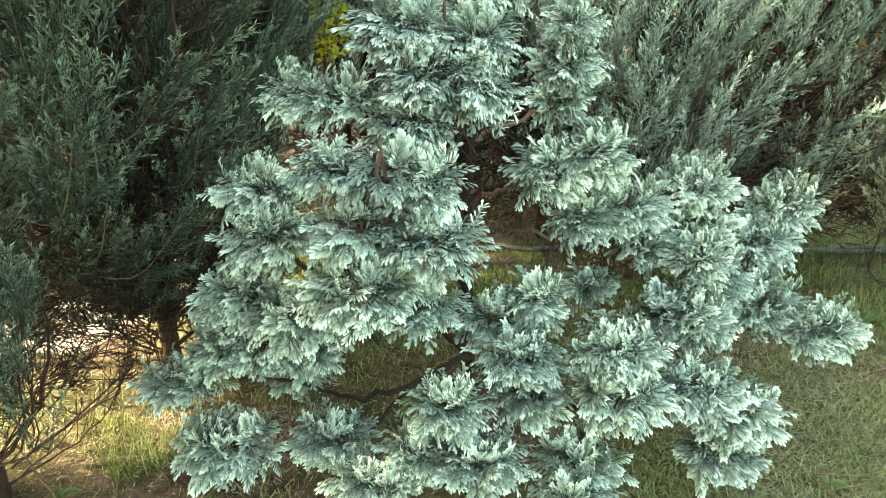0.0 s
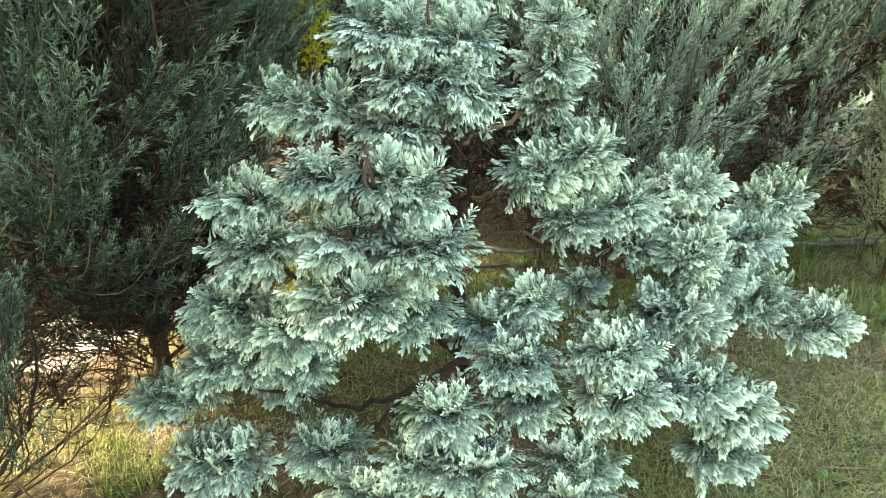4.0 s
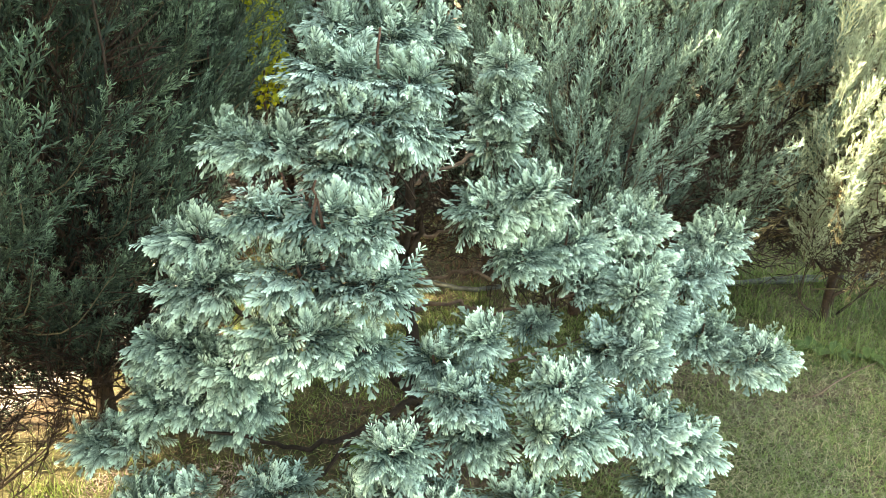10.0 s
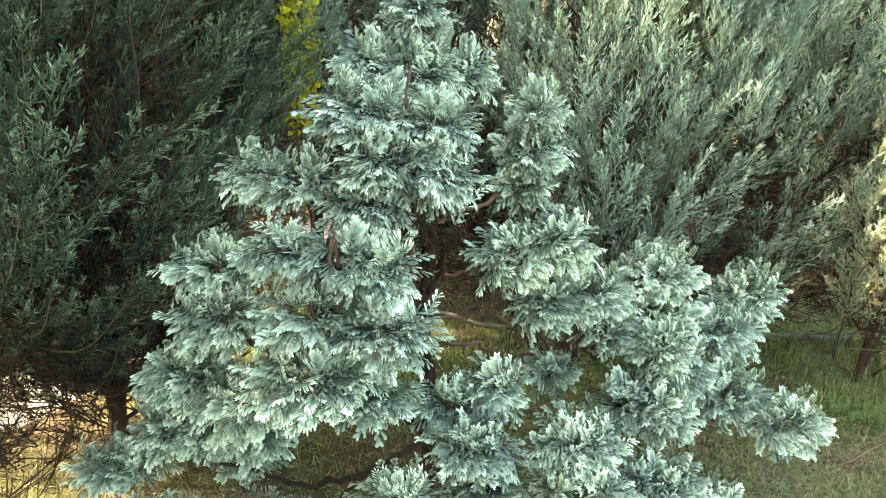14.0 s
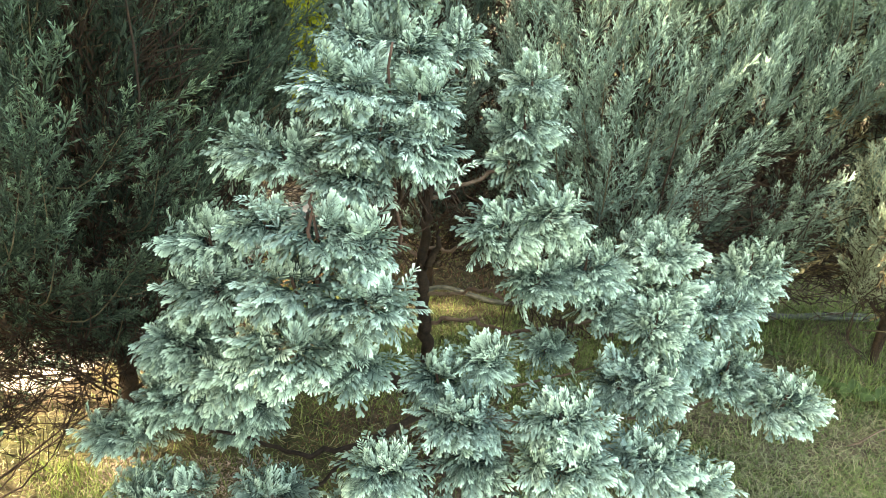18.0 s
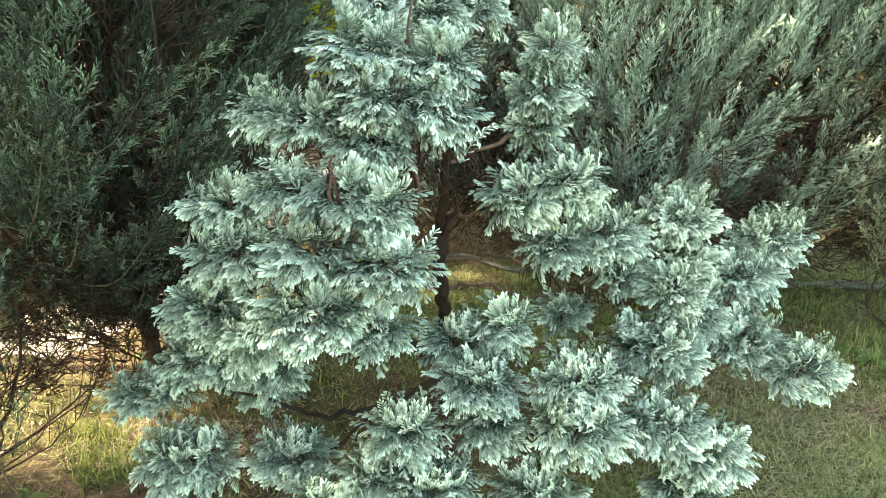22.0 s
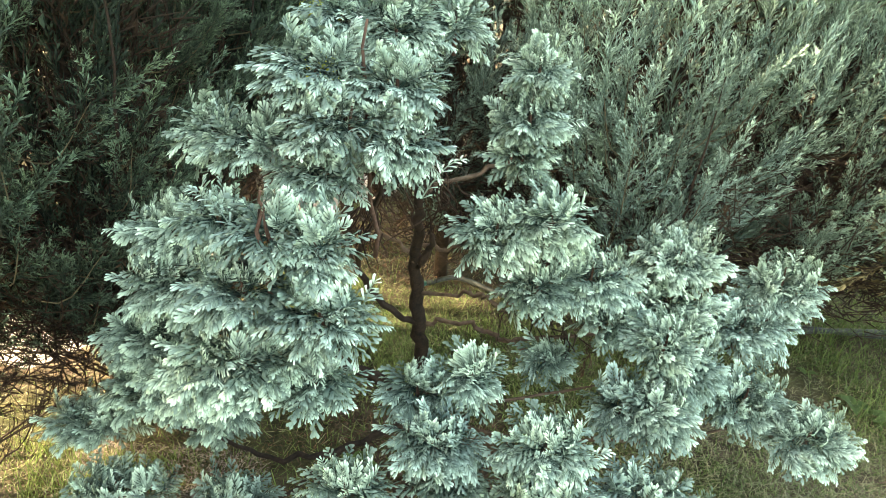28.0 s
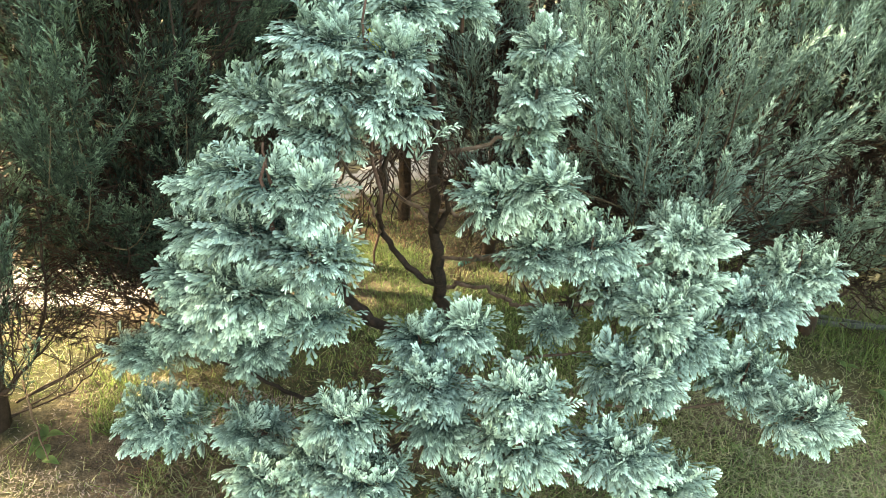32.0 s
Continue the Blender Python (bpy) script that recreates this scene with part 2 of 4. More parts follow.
def finger(foot, way, ahead, length, wide, droop, grow_shade, stations):
    """A scaly leaf branchlet: a ridged strip with lobed edges that arches out, forward and down to a blunt tip."""
    u = np.array([p[0] for p in stations])
    w = np.array([p[1] for p in stations]) * wide
    rise = np.array([0, 0, 1.0])
    line = foot + length * (way * u[:, None] + ahead * (0.34 * u * u)[:, None] + rise * (0.34 * u - droop * u * u)[:, None])
    side = np.cross(rise, way)
    side /= np.linalg.norm(side)
    ridge = line + rise * (0.32 * w)[:, None]
    left = line + side * w[:, None] - rise * (0.3 * w)[:, None] + way * (0.5 * w)[:, None]
    right = line - side * w[:, None] - rise * (0.3 * w)[:, None] + way * (0.5 * w)[:, None]
    end = line[-1] + (way + ahead * 0.4 - rise * (2 * droop - 0.2)) * wide * 0.9
    n = len(u)
    v = np.vstack([ridge, left, right, end[None]])
    t = []
    for i in range(n - 1):
        t += [(i, i + 1, n + i), (i + 1, n + i + 1, n + i), (i, 2 * n + i, i + 1), (i + 1, 2 * n + i, 2 * n + i + 1)]
    t += [(n - 1, 3 * n, 2 * n - 1), (n - 1, 3 * n - 1, 3 * n)]
    g = np.concatenate([u, u, u, [1.0]])
    # Foot starts near the dark end, so gaps between branchlets look shaded.
    return v, np.array(t), np.clip(grow_shade + 0.55 * g, 0, 1)


LOBED = ((0.0, 0.45), (0.5, 0.95), (0.9, 1.05))
PLAIN = ((0.0, 0.5), (0.8, 1.1))


def frond(g, size, stations, pairs):
    """A flat arching fern-like frond of paired leaf branchlets, from its foot along x."""
    bend = g.uniform(0.05, 0.5)
    sway = g.uniform(-0.15, 0.15)
    out = []
    for k in range(pairs):
        s = 0.06 + 0.86 * k / (pairs - 1)
        for side in (-1, 1):
            s2 = s + 0.035 * side + g.uniform(-0.02, 0.02)
            length = 0.37 * size * (0.5 + 0.55 * math.sin(math.pi * min(1, 0.22 + 0.74 * s2))) * g.uniform(0.8, 1.18)
            ang = side * radians(64 - 30 * s2 + g.uniform(-9, 9))
            foot = np.array([s2 * size, sway * size * s2 * s2, -bend * size * s2 * s2])
            way = np.array([math.cos(ang), math.sin(ang), -bend * s2 * 0.8 + g.uniform(-0.15, 0.15)])
            way /= np.linalg.norm(way)
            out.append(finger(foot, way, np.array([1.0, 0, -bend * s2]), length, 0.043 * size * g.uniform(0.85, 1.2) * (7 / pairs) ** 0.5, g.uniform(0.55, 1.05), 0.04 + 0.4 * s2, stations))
    out.append(finger(np.array([0.93 * size, sway * size * 0.86, -bend * size * 0.86]), np.array([0.9, sway, -bend]), np.array([1.0, 0, -0.2]), 0.22 * size, 0.05 * size, 0.4, 0.45, stations))
    sv, st = spike()
    sv = (sv * np.array([size, 0.0009, 0.0009])) @ basis((1, sway * 0.8, -bend * 0.85), (0, 0, 1)).T
    out.append((sv, st, np.zeros(len(sv))))
    return join(out)


def cypress_spray(seed, stations=LOBED, pairs=7):
    """A drooping spray of one leading frond and two or three side fronds, about 0.085 long, from its foot along x."""
    g = np.random.default_rng(seed)
    out = []
    for at, turn, size in ((0.032, 0, 0.047), (0.01, 50, 0.039), (0.018, -48, 0.039)):
        turn = radians(turn + g.uniform(-10, 10))
        m = basis((math.cos(turn), math.sin(turn), g.uniform(-0.35, 0.2)), (g.uniform(-0.25, 0.25), g.uniform(-0.25, 0.25), 1))
        v, t, gr = frond(g, size * g.uniform(0.9, 1.15), stations, pairs)
        out.append((v @ m.T + np.array([at, 0, g.uniform(-0.004, 0.004)]), t, gr))
    sv, st = spike()
    out.append((sv * np.array([0.045, 0.0014, 0.0014]), st, np.zeros(len(sv))))
    return join(out)


def spike():
    """A tapering shoot of length 1 along x."""
    v = [(1, 0, 0)]
    for k in range(3):
        a = k * 2 * math.pi / 3
        v.append((0.0, math.cos(a), math.sin(a)))
    return np.array(v, dtype=float), np.array([(0, 1, 2), (0, 2, 3), (0, 3, 1)])


def juniper_plume(seed, shoots=15, cords=7, wide=0.0026):
    """A feathery upright shoot of short scaly cords, about 0.28 long, from its foot along x."""
    g = np.random.default_rng(seed)
    v0, t0 = spike()
    kite = np.array([(0, 0, 0.0), (0.4, 1, -0.5), (0.4, -1, -0.5), (1, 0, 0)])
    kite_t = np.array([(0, 3, 1), (0, 2, 3)])
    out = []
    size = 0.28
    lean = g.uniform(-0.15, 0.15, 2)
    twist = g.uniform(0, 6.28)
    for i in range(shoots):
        s = 0.05 + 0.9 * i / (shoots - 1)
        foot = np.array([s * size, lean[0] * size * s * s, lean[1] * size * s * s])
        a = i * 2.4 + twist + g.uniform(-0.4, 0.4)
        spread = radians(g.uniform(20, 36)) * (1.1 - 0.3 * s)
        way = np.array([math.cos(spread), math.sin(spread) * math.cos(a), math.sin(spread) * math.sin(a) * 0.75])
        length = size * (0.07 + 0.2 * math.sin(math.pi * min(1, 0.25 + 0.72 * s))) * g.uniform(0.75, 1.25)
        out.append(((v0 * np.array([length, 0.0014, 0.0014])) @ basis(way, (0.1, 0.3, 1)).T + foot, t0, np.array([0.4 + 0.4 * s, 0.1, 0.1, 0.1])))
        e1 = np.cross(way, g.normal(0, 1, 3))
        e1 /= np.linalg.norm(e1)
        e2 = np.cross(way, e1)
        for k in range(cords):
            u = 0.08 + 0.92 * k / cords
            b = k * 2.2 + g.uniform(-0.5, 0.5)
            d = way + (e1 * math.cos(b) + e2 * math.sin(b)) * g.uniform(0.3, 0.6)
            long = (0.01 + length * (0.32 - 0.16 * u)) * g.uniform(0.7, 1.2)
            grow_shade = np.clip(0.1 + 0.5 * s + 0.35 * u + g.uniform(-0.1, 0.1), 0, 1)
            out.append(((kite * np.array([long, wide, wide])) @ basis(d, g.normal(0, 1, 3)).T + foot + way * length * u, kite_t, np.array([grow_shade * 0.6, grow_shade * 0.9, grow_shade * 0.9, min(1, grow_shade * 1.2)])))
    for k in range(6):
        d = np.array([1, lean[0] * 1.5 + g.normal(0, 0.18), lean[1] * 1.5 + g.normal(0, 0.18)])
        out.append(((kite * np.array([0.026, wide, wide])) @ basis(d, g.normal(0, 1, 3)).T + np.array([size * 0.95, lean[0] * size * 0.9, lean[1] * size * 0.9]), kite_t, np.array([0.7, 0.9, 0.9, 1.0])))
    out.append(((v0 * np.array([size, 0.0022, 0.0022])) @ basis((1, lean[0] * 0.9, lean[1] * 0.9), (0, 0, 1)).T, t0, np.full(4, 0.1)))
    return join(out)


SPRAYS = [cypress_spray(100 + k) for k in range(10)]
INNER_SPRAYS = [cypress_spray(130 + k, PLAIN, 4) for k in range(6)]
SPRAY_MESHES = [mesh_of("spray", v, t, BLUE, g) for v, t, g in SPRAYS]
PLUMES = [juniper_plume(300 + k) for k in range(8)]
FAR_PLUMES = [juniper_plume(350 + k, 13, 6, 0.0026) for k in range(6)]


COARSE_PLUMES = [juniper_plume(370 + k, 9, 4, 0.0045) for k in range(4)]


def moved(piece, m, foot, size):
    return piece[0] * size @ m.T + foot, piece[1], piece[2]


# ---- ground ----
def ground_height(x, y):
    return 0.012 * np.sin(3.1 * x + 1.0) * np.cos(2.7 * y) + 0.008 * np.sin(7.3 * x) * np.sin(6.1 * y + 0.5)


def build_ground():
    near = np.linspace(-3.5, 4.0, 101)
    far = np.array([8.0, 16.0, 40.0, 120.0, 400.0])
    xs = np.concatenate([-far[::-1], near, far])
    ys = np.concatenate([-far[::-1], np.linspace(-3.0, 5.0, 101), far])
    gx, gy = np.meshgrid(xs, ys)
    gz = np.where((np.abs(gx) < 4.5) & (np.abs(gy) < 5.5), ground_height(gx, gy), 0.0) + 0.0
    v = np.stack([gx, gy, gz], -1).reshape(-1, 3)
    w = len(xs)
    i = np.arange(len(ys) - 1)[:, None] * w + np.arange(w - 1)[None]
    i = i.ravel()
    t = np.vstack([np.stack([i, i + 1, i + w + 1], 1), np.stack([i, i + w + 1, i + w], 1)])
    tagged(new("ground", mesh_of("ground", v, t, SOIL)), "bare brown soil with thin turf and dry clippings", "ground", kind="structure")


build_ground()


def blades(name, count, box, height, width, lying, material, label, cover, seed):
    """Grass as many single bent blades, thinned out by a cover function."""
    g = np.random.default_rng(seed)
    x = g.uniform(box[0], box[1], count)
    y = g.uniform(box[2], box[3], count)
    keep = g.uniform(0, 1, count) < cover(x, y)
    x, y = x[keep], y[keep]
    n = len(x)
    z = ground_height(x, y)
    a = g.uniform(0, 2 * math.pi, n)
    h = height * g.uniform(0.4, 1.3, n)
    lean = np.clip(g.normal(lying, 0.25, n), 0.05, 1.45)
    d = np.stack([np.cos(a), np.sin(a)], 1)
    side = np.stack([-np.sin(a), np.cos(a)], 1) * (width * g.uniform(0.6, 1.2, n))[:, None]
    foot = np.stack([x, y, z - 0.002 + (0.006 if lying > 1 else 0)], 1)
    tip = foot + np.concatenate([d * (h * np.sin(lean))[:, None], (h * np.cos(lean) + 0.002)[:, None]], 1)
    s3 = np.concatenate([side, np.zeros((n, 1))], 1)
    v = np.stack([foot - s3, foot + s3, tip], 1).reshape(-1, 3)
    t = np.arange(n * 3).reshape(-1, 3)
    grow_shade = np.tile(np.array([0.15, 0.15, 1.0]), n)
    tagged(new(name, mesh_of(name, v, t, material, grow_shade, False)), label, "grass", kind="stuff")


def patchy(x, y, scale=2.3, low=0.15):
    q = np.sin(scale * x + 1.3) * np.sin(scale * 1.2 * y + 0.4) + 0.6 * np.sin(scale * 2.7 * x - y) * np.cos(scale * 2.1 * y + x)
    return np.clip(0.55 + 0.45 * q, low, 1)


def off_path(x, y):
    return np.where(((x < -1.35) & (y > 0.45) & (y < 1.0)) | ((np.abs(x + 1.35) < 0.24) & (y > 0.9) & (y < 2.0)), 0.08, 1.0)


def trodden(x, y):
    """Bare earth where the lawn is worn, beside the last juniper and under the boughs."""
    worn = 0.9 * np.exp(-((x - 1.5) / 0.3) ** 2 - ((y - 0.36 - 0.2 * (x - 1.48)) / 0.12) ** 2) + 0.8 * np.exp(-((x - 0.95) / 0.22) ** 2 - ((y - 0.5) / 0.2) ** 2)
    worn = worn + 1.15 * np.exp(-((x - 1.3 - 0.05 * np.sin(9 * y)) / 0.15) ** 4 - ((y - 0.74) / 0.24) ** 4)
    return np.clip(1 - 0.9 * worn, 0.08, 1)


def sunny_corner(x, y):
    """Hardly any grass on the mulch."""
    return np.where(((x < -0.6 + 0.1 * np.sin(9 * y)) & (y < -0.3 + 0.05 * np.sin(11 * x))) | ((x < -0.85) & (y < -0.06 + 0.06 * np.sin(13 * x))), 0.06, 1.0)


def lawn_cover(x, y):
    c = patchy(x, y) * off_path(x, y) * trodden(x, y) * sunny_corner(x, y)
    return c * np.where(((x + 0.15) / 0.75) ** 2 + ((y - 0.02) / 0.42) ** 2 < 1, 0.22, 1.0)


blades("lawn_grass", 150000, (-2.4, 2.6, -0.9, 2.4), 0.03, 0.0022, 0.95, GRASS, "short patchy green lawn grass", lawn_cover, 21)
blades("dry_clippings", 40000, (-2.4, 2.6, -0.9, 2.4), 0.04, 0.0019, 1.3, STRAW, "dry straw-coloured grass clippings lying on soil", lambda x, y: patchy(x + 1.7, y + 0.6, 1.9, 0.3) * off_path(x, y) * sunny_corner(x, y), 22)
blades("mown_grass", 110000, (0.25, 2.1, -0.75, 1.1), 0.026, 0.002, 1.05, GRASS, "close-mown green lawn beside the cypress", lambda x, y: np.clip(patchy(x + 0.4, y, 3.4, 0.25) * trodden(x, y), 0, 1), 24)
blades("mown_straw", 60000, (0.25, 2.1, -0.75, 1.1), 0.03, 0.0014, 1.35, STRAW, "short dry mowings scattered over lawn", lambda x, y: patchy(x, y + 0.9, 2.9, 0.3) * (0.3 + 0.7 * trodden(x, y)), 25)
blades("loose_straw", 9000, (0.6, 2.2, -0.75, 0.7), 0.07, 0.0011, 1.38, STRAW, "long pale straw stalks strewn over lawn", lambda x, y: patchy(x + 5, y + 2.2, 4.7, 0.0), 28)
blades("rank_grass", 5000, (1.3, 2.3, 0.5, 1.35), 0.11, 0.0021, 0.7, GRASS, "rank green grass round the juniper stems", lambda x, y: np.clip(patchy(x, y + 4, 5.5, 0.1), 0, 1) * trodden(x, y) ** 2, 29)
blades("shaded_grass", 3200, (-0.75, 0.4, -0.4, 0.75), 0.05, 0.0022, 0.95, GRASS, "thin soft grass under the cypress", lambda x, y: np.clip(patchy(x + 1, y + 3, 4.1, 0.1), 0, 1), 26)
blades("straw_mat", 5000, (-1.35, -0.3, -0.85, -0.2), 0.04, 0.0014, 1.33, STRAW, "pale dry straw mat on bare soil", lambda x, y: patchy(x + 4, y, 3.3, 0.15) * (0.2 + 0.8 * sunny_corner(x, y)), 30)
blades("sunlit_grass", 26000, (-0.85, 0.35, 0.6, 1.42), 0.038, 0.0018, 0.85, GRASS, "soft yellow-green grass in a sunlit patch", lambda x, y: np.clip(patchy(x + 2, y + 5, 5.1, 0.2), 0, 1), 33)
blades("leaf_litter", 9000, (-1.1, 0.5, 1.38, 2.2), 0.035, 0.0035, 1.3, LITTER, "reddish-brown dry litter under the hedge", lambda x, y: patchy(x + 1, y, 4.0, 0.35), 31)
blades("needle_litter", 16000, (-0.95, 0.65, -0.4, 0.5), 0.018, 0.0016, 1.35, LITTER, "brown fallen needles and scales under the cypress", lambda x, y: patchy(x + 3, y + 1, 4.4, 0.3), 34)
# Mulch is spread only in the sunny strips, so the shaded band looks darker.
blades("bark_mulch", 42000, (-1.5, -0.5, -0.95, 0.2), 0.015, 0.0021, 1.35, MULCH, "pinkish-grey dry mulch on bare soil", lambda x, y: np.clip(patchy(x + 6, y + 2, 2.6, 0.25) * np.where(y < -0.3, 1.0, np.where((x > -1.12) & (y > -0.05), 0.7, 0.06)), 0, 1), 32)
blades("tufted_grass", 4500, (-1.3, -0.78, -0.5, 0.15), 0.065, 0.0019, 0.75, GRASS, "pale green grass tufts in the sunlit gap", lambda x, y: np.clip(patchy(x + 2, y + 1, 6.0, 0.0) * 1.2, 0, 1) * sunny_corner(x, y), 27)
blades("tall_grass", 5000, (-2.2, 2.6, -0.7, 2.2), 0.13, 0.002, 0.5, GRASS, "longer green grass tufts under the shrubs",
       lambda x, y: np.clip(patchy(x + 3, y + 2, 3.1, 0.0) * 1.3 - 0.55, 0, 1) * np.where((y > 0.45) | (x < 0.4), 1.0, 0.08) * off_path(x, y) * sunny_corner(x, y) * trodden(x, y) ** 2, 23)


def build_path():
    """A worn sandy path behind the shrubs, with uneven edges, a little above the soil."""
    g = np.random.default_rng(5)
    bends = np.array([(-9.0, -1.2), (-5.0, 0.1), (-3.2, 0.45), (-2.2, 0.6), (-1.55, 0.75), (-1.32, 1.15), (-1.36, 1.75), (-1.0, 2.4), (-0.2, 3.2), (0.8, 4.0)])
    s0 = np.linspace(0, len(bends) - 1, 110)
    line = np.stack([np.interp(s0, np.arange(len(bends)), bends[:, k]) for k in (0, 1)], 1)
    line = np.stack([np.convolve(np.pad(line[:, k], 6, "edge"), np.ones(13) / 13, "valid") for k in (0, 1)], 1)
    way = np.gradient(line, axis=0)
    way /= np.linalg.norm(way, axis=1)[:, None]
    v = []
    for i, (p, w) in enumerate(zip(line, way)):
        side = np.array([-w[1], w[0]])
        lo, hi = -0.27 + 0.04 * math.sin(0.9 * i) + g.normal(0, 0.02), 0.27 + 0.05 * math.sin(1.1 * i + 1) + g.normal(0, 0.025)
        for u in np.linspace(0, 1, 7):
            x, y = p + side * (lo + (hi - lo) * u)
            edge = -0.03 if u in (0.0, 1.0) else 0.012
            v.append((x, y, (float(ground_height(x, y)) if abs(x) < 3.4 and abs(y) < 4.9 else 0.0) + edge))
    i = (np.arange(len(line) - 1)[:, None] * 7 + np.arange(6)[None]).ravel()
    t = np.vstack([np.stack([i, i + 8, i + 1], 1), np.stack([i, i + 7, i + 8], 1)])
    tagged(new("path", mesh_of("path", np.array(v), t, SAND)), "pale sunlit sandy path behind the hedge", "path", kind="structure")


build_path()

# ---- the blue cypress ----
cypress = thing("cypress_tree", "young blue-green cypress with feathery drooping sprays on grass", "tree")


def limb(points, radii, material=BARK, name="limb", label="", sides=8):
    thin = 0.46 if material is PALE_LIMB else 0.74
    v, t = tube(points, [r * thin for r in radii], sides, 0.005)
    return part(name, mesh_of(name, v, t, material), cypress, label)


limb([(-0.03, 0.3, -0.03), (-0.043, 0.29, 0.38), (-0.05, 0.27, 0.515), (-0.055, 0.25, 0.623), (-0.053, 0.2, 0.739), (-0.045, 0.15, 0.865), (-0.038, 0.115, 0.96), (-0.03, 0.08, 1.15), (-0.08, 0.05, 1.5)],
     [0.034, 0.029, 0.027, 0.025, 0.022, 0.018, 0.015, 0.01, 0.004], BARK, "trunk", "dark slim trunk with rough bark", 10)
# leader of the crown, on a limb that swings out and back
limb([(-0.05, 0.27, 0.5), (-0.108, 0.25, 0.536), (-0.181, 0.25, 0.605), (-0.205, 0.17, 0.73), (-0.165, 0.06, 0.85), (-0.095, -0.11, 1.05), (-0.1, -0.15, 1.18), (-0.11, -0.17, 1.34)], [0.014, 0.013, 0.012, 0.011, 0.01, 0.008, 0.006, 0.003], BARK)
limb([(-0.205, 0.17, 0.73), (-0.24, 0.18, 0.79), (-0.27, 0.15, 0.87), (-0.3, -0.02, 1.05), (-0.46, -0.1, 1.15)], [0.012, 0.011, 0.01, 0.008, 0.004], PALE_LIMB)
limb([(-0.053, 0.2, 0.74), (-0.104, 0.19, 0.795), (-0.155, 0.11, 0.863), (-0.16, 0.0, 0.95)], [0.013, 0.012, 0.01, 0.005], PALE_LIMB)
limb([(-0.055, 0.21, 0.79), (0.028, 0.19, 0.785), (0.09, 0.1, 0.85), (0.15, 0.02, 0.92), (0.27, 0.0, 0.96)], [0.014, 0.012, 0.01, 0.008, 0.003], PALE_LIMB)
limb([(-0.05, 0.2, 0.73), (-0.015, 0.18, 0.79), (-0.01, 0.14, 0.88)], [0.016, 0.012, 0.005], BARK)
# slender side shoot
limb([(-0.038, 0.115, 0.97), (0.046, 0.119, 1.008), (0.149, 0.147, 1.041), (0.2, 0.17, 1.1), (0.22, 0.17, 1.28)], [0.013, 0.012, 0.011, 0.009, 0.003], PALE_LIMB)
# stem of the broad mass
limb([(-0.035, 0.29, 0.16), (-0.14, 0.22, 0.32), (-0.235, 0.12, 0.44), (-0.29, 0.08, 0.55), (-0.27, -0.1, 0.72), (-0.25, -0.3, 0.87), (-0.24, -0.4, 1.12)], [0.026, 0.025, 0.023, 0.021, 0.016, 0.01, 0.004], BARK)
limb([(-0.29, 0.08, 0.55), (-0.4, -0.03, 0.64), (-0.5, -0.14, 0.78), (-0.54, -0.13, 0.95)], [0.014, 0.011, 0.008, 0.003], BARK)
limb([(-0.035, 0.29, 0.13), (-0.12, 0.08, 0.25), (-0.22, -0.05, 0.29), (-0.34, -0.12, 0.31), (-0.46, -0.12, 0.34), (-0.6, -0.12, 0.38), (-0.78, -0.1, 0.45)], [0.018, 0.014, 0.012, 0.01, 0.007, 0.005, 0.003], BARK)
limb([(-0.22, -0.05, 0.29), (-0.4, -0.24, 0.24), (-0.68, -0.3, 0.31)], [0.008, 0.006, 0.003], BARK)
# spreading limbs
limb([(-0.055, 0.25, 0.61), (0.045, 0.2, 0.65), (0.11, 0.1, 0.71), (0.154, 0.06, 0.715), (0.221, 0.1, 0.69), (0.36, 0.1, 0.72), (0.6, 0.26, 0.68)], [0.014, 0.012, 0.011, 0.011, 0.01, 0.008, 0.004], PALE_LIMB)
limb([(-0.05, 0.28, 0.5), (0.02, 0.25, 0.525), (0.084, 0.22, 0.543), (0.15, 0.22, 0.52), (0.204, 0.215, 0.507), (0.3, 0.2, 0.53), (0.62, 0.22, 0.6), (0.95, 0.36, 0.62)], [0.016, 0.015, 0.014, 0.014, 0.015, 0.013, 0.007, 0.003], PALE_LIMB)
limb([(0.204, 0.215, 0.507), (0.25, 0.17, 0.51), (0.32, 0.1, 0.53)], [0.009, 0.007, 0.003], PALE_LIMB)
limb([(-0.04, 0.28, 0.2), (0.15, 0.12, 0.26), (0.42, 0.02, 0.34), (0.63, 0.05, 0.5)], [0.016, 0.012, 0.009, 0.004], PALE_LIMB)
limb([(0.15, 0.12, 0.26), (0.5, 0.06, 0.3), (0.8, 0.07, 0.38), (0.98, 0.0, 0.42)], [0.01, 0.009, 0.007, 0.003], PALE_LIMB)
limb([(-0.035, 0.27, 0.14), (0.12, -0.08, 0.28), (0.28, -0.3, 0.42), (0.29, -0.36, 0.6)], [0.014, 0.011, 0.008, 0.003], BARK)
limb([(0.12, -0.08, 0.28), (0.34, -0.22, 0.3), (0.52, -0.28, 0.4)], [0.01, 0.008, 0.003], PALE_LIMB)
limb([(-0.04, 0.28, 0.28), (0.0, 0.05, 0.4), (0.04, -0.17, 0.6)], [0.012, 0.009, 0.003], BARK)
limb([(-0.03, 0.27, 0.1), (-0.04, -0.1, 0.2), (-0.1, -0.36, 0.34), (-0.11, -0.4, 0.52)], [0.014, 0.011, 0.008, 0.003], BARK)
limb([(-0.04, -0.1, 0.2), (-0.2, -0.32, 0.25), (-0.34, -0.38, 0.32)], [0.009, 0.007, 0.003], BARK)


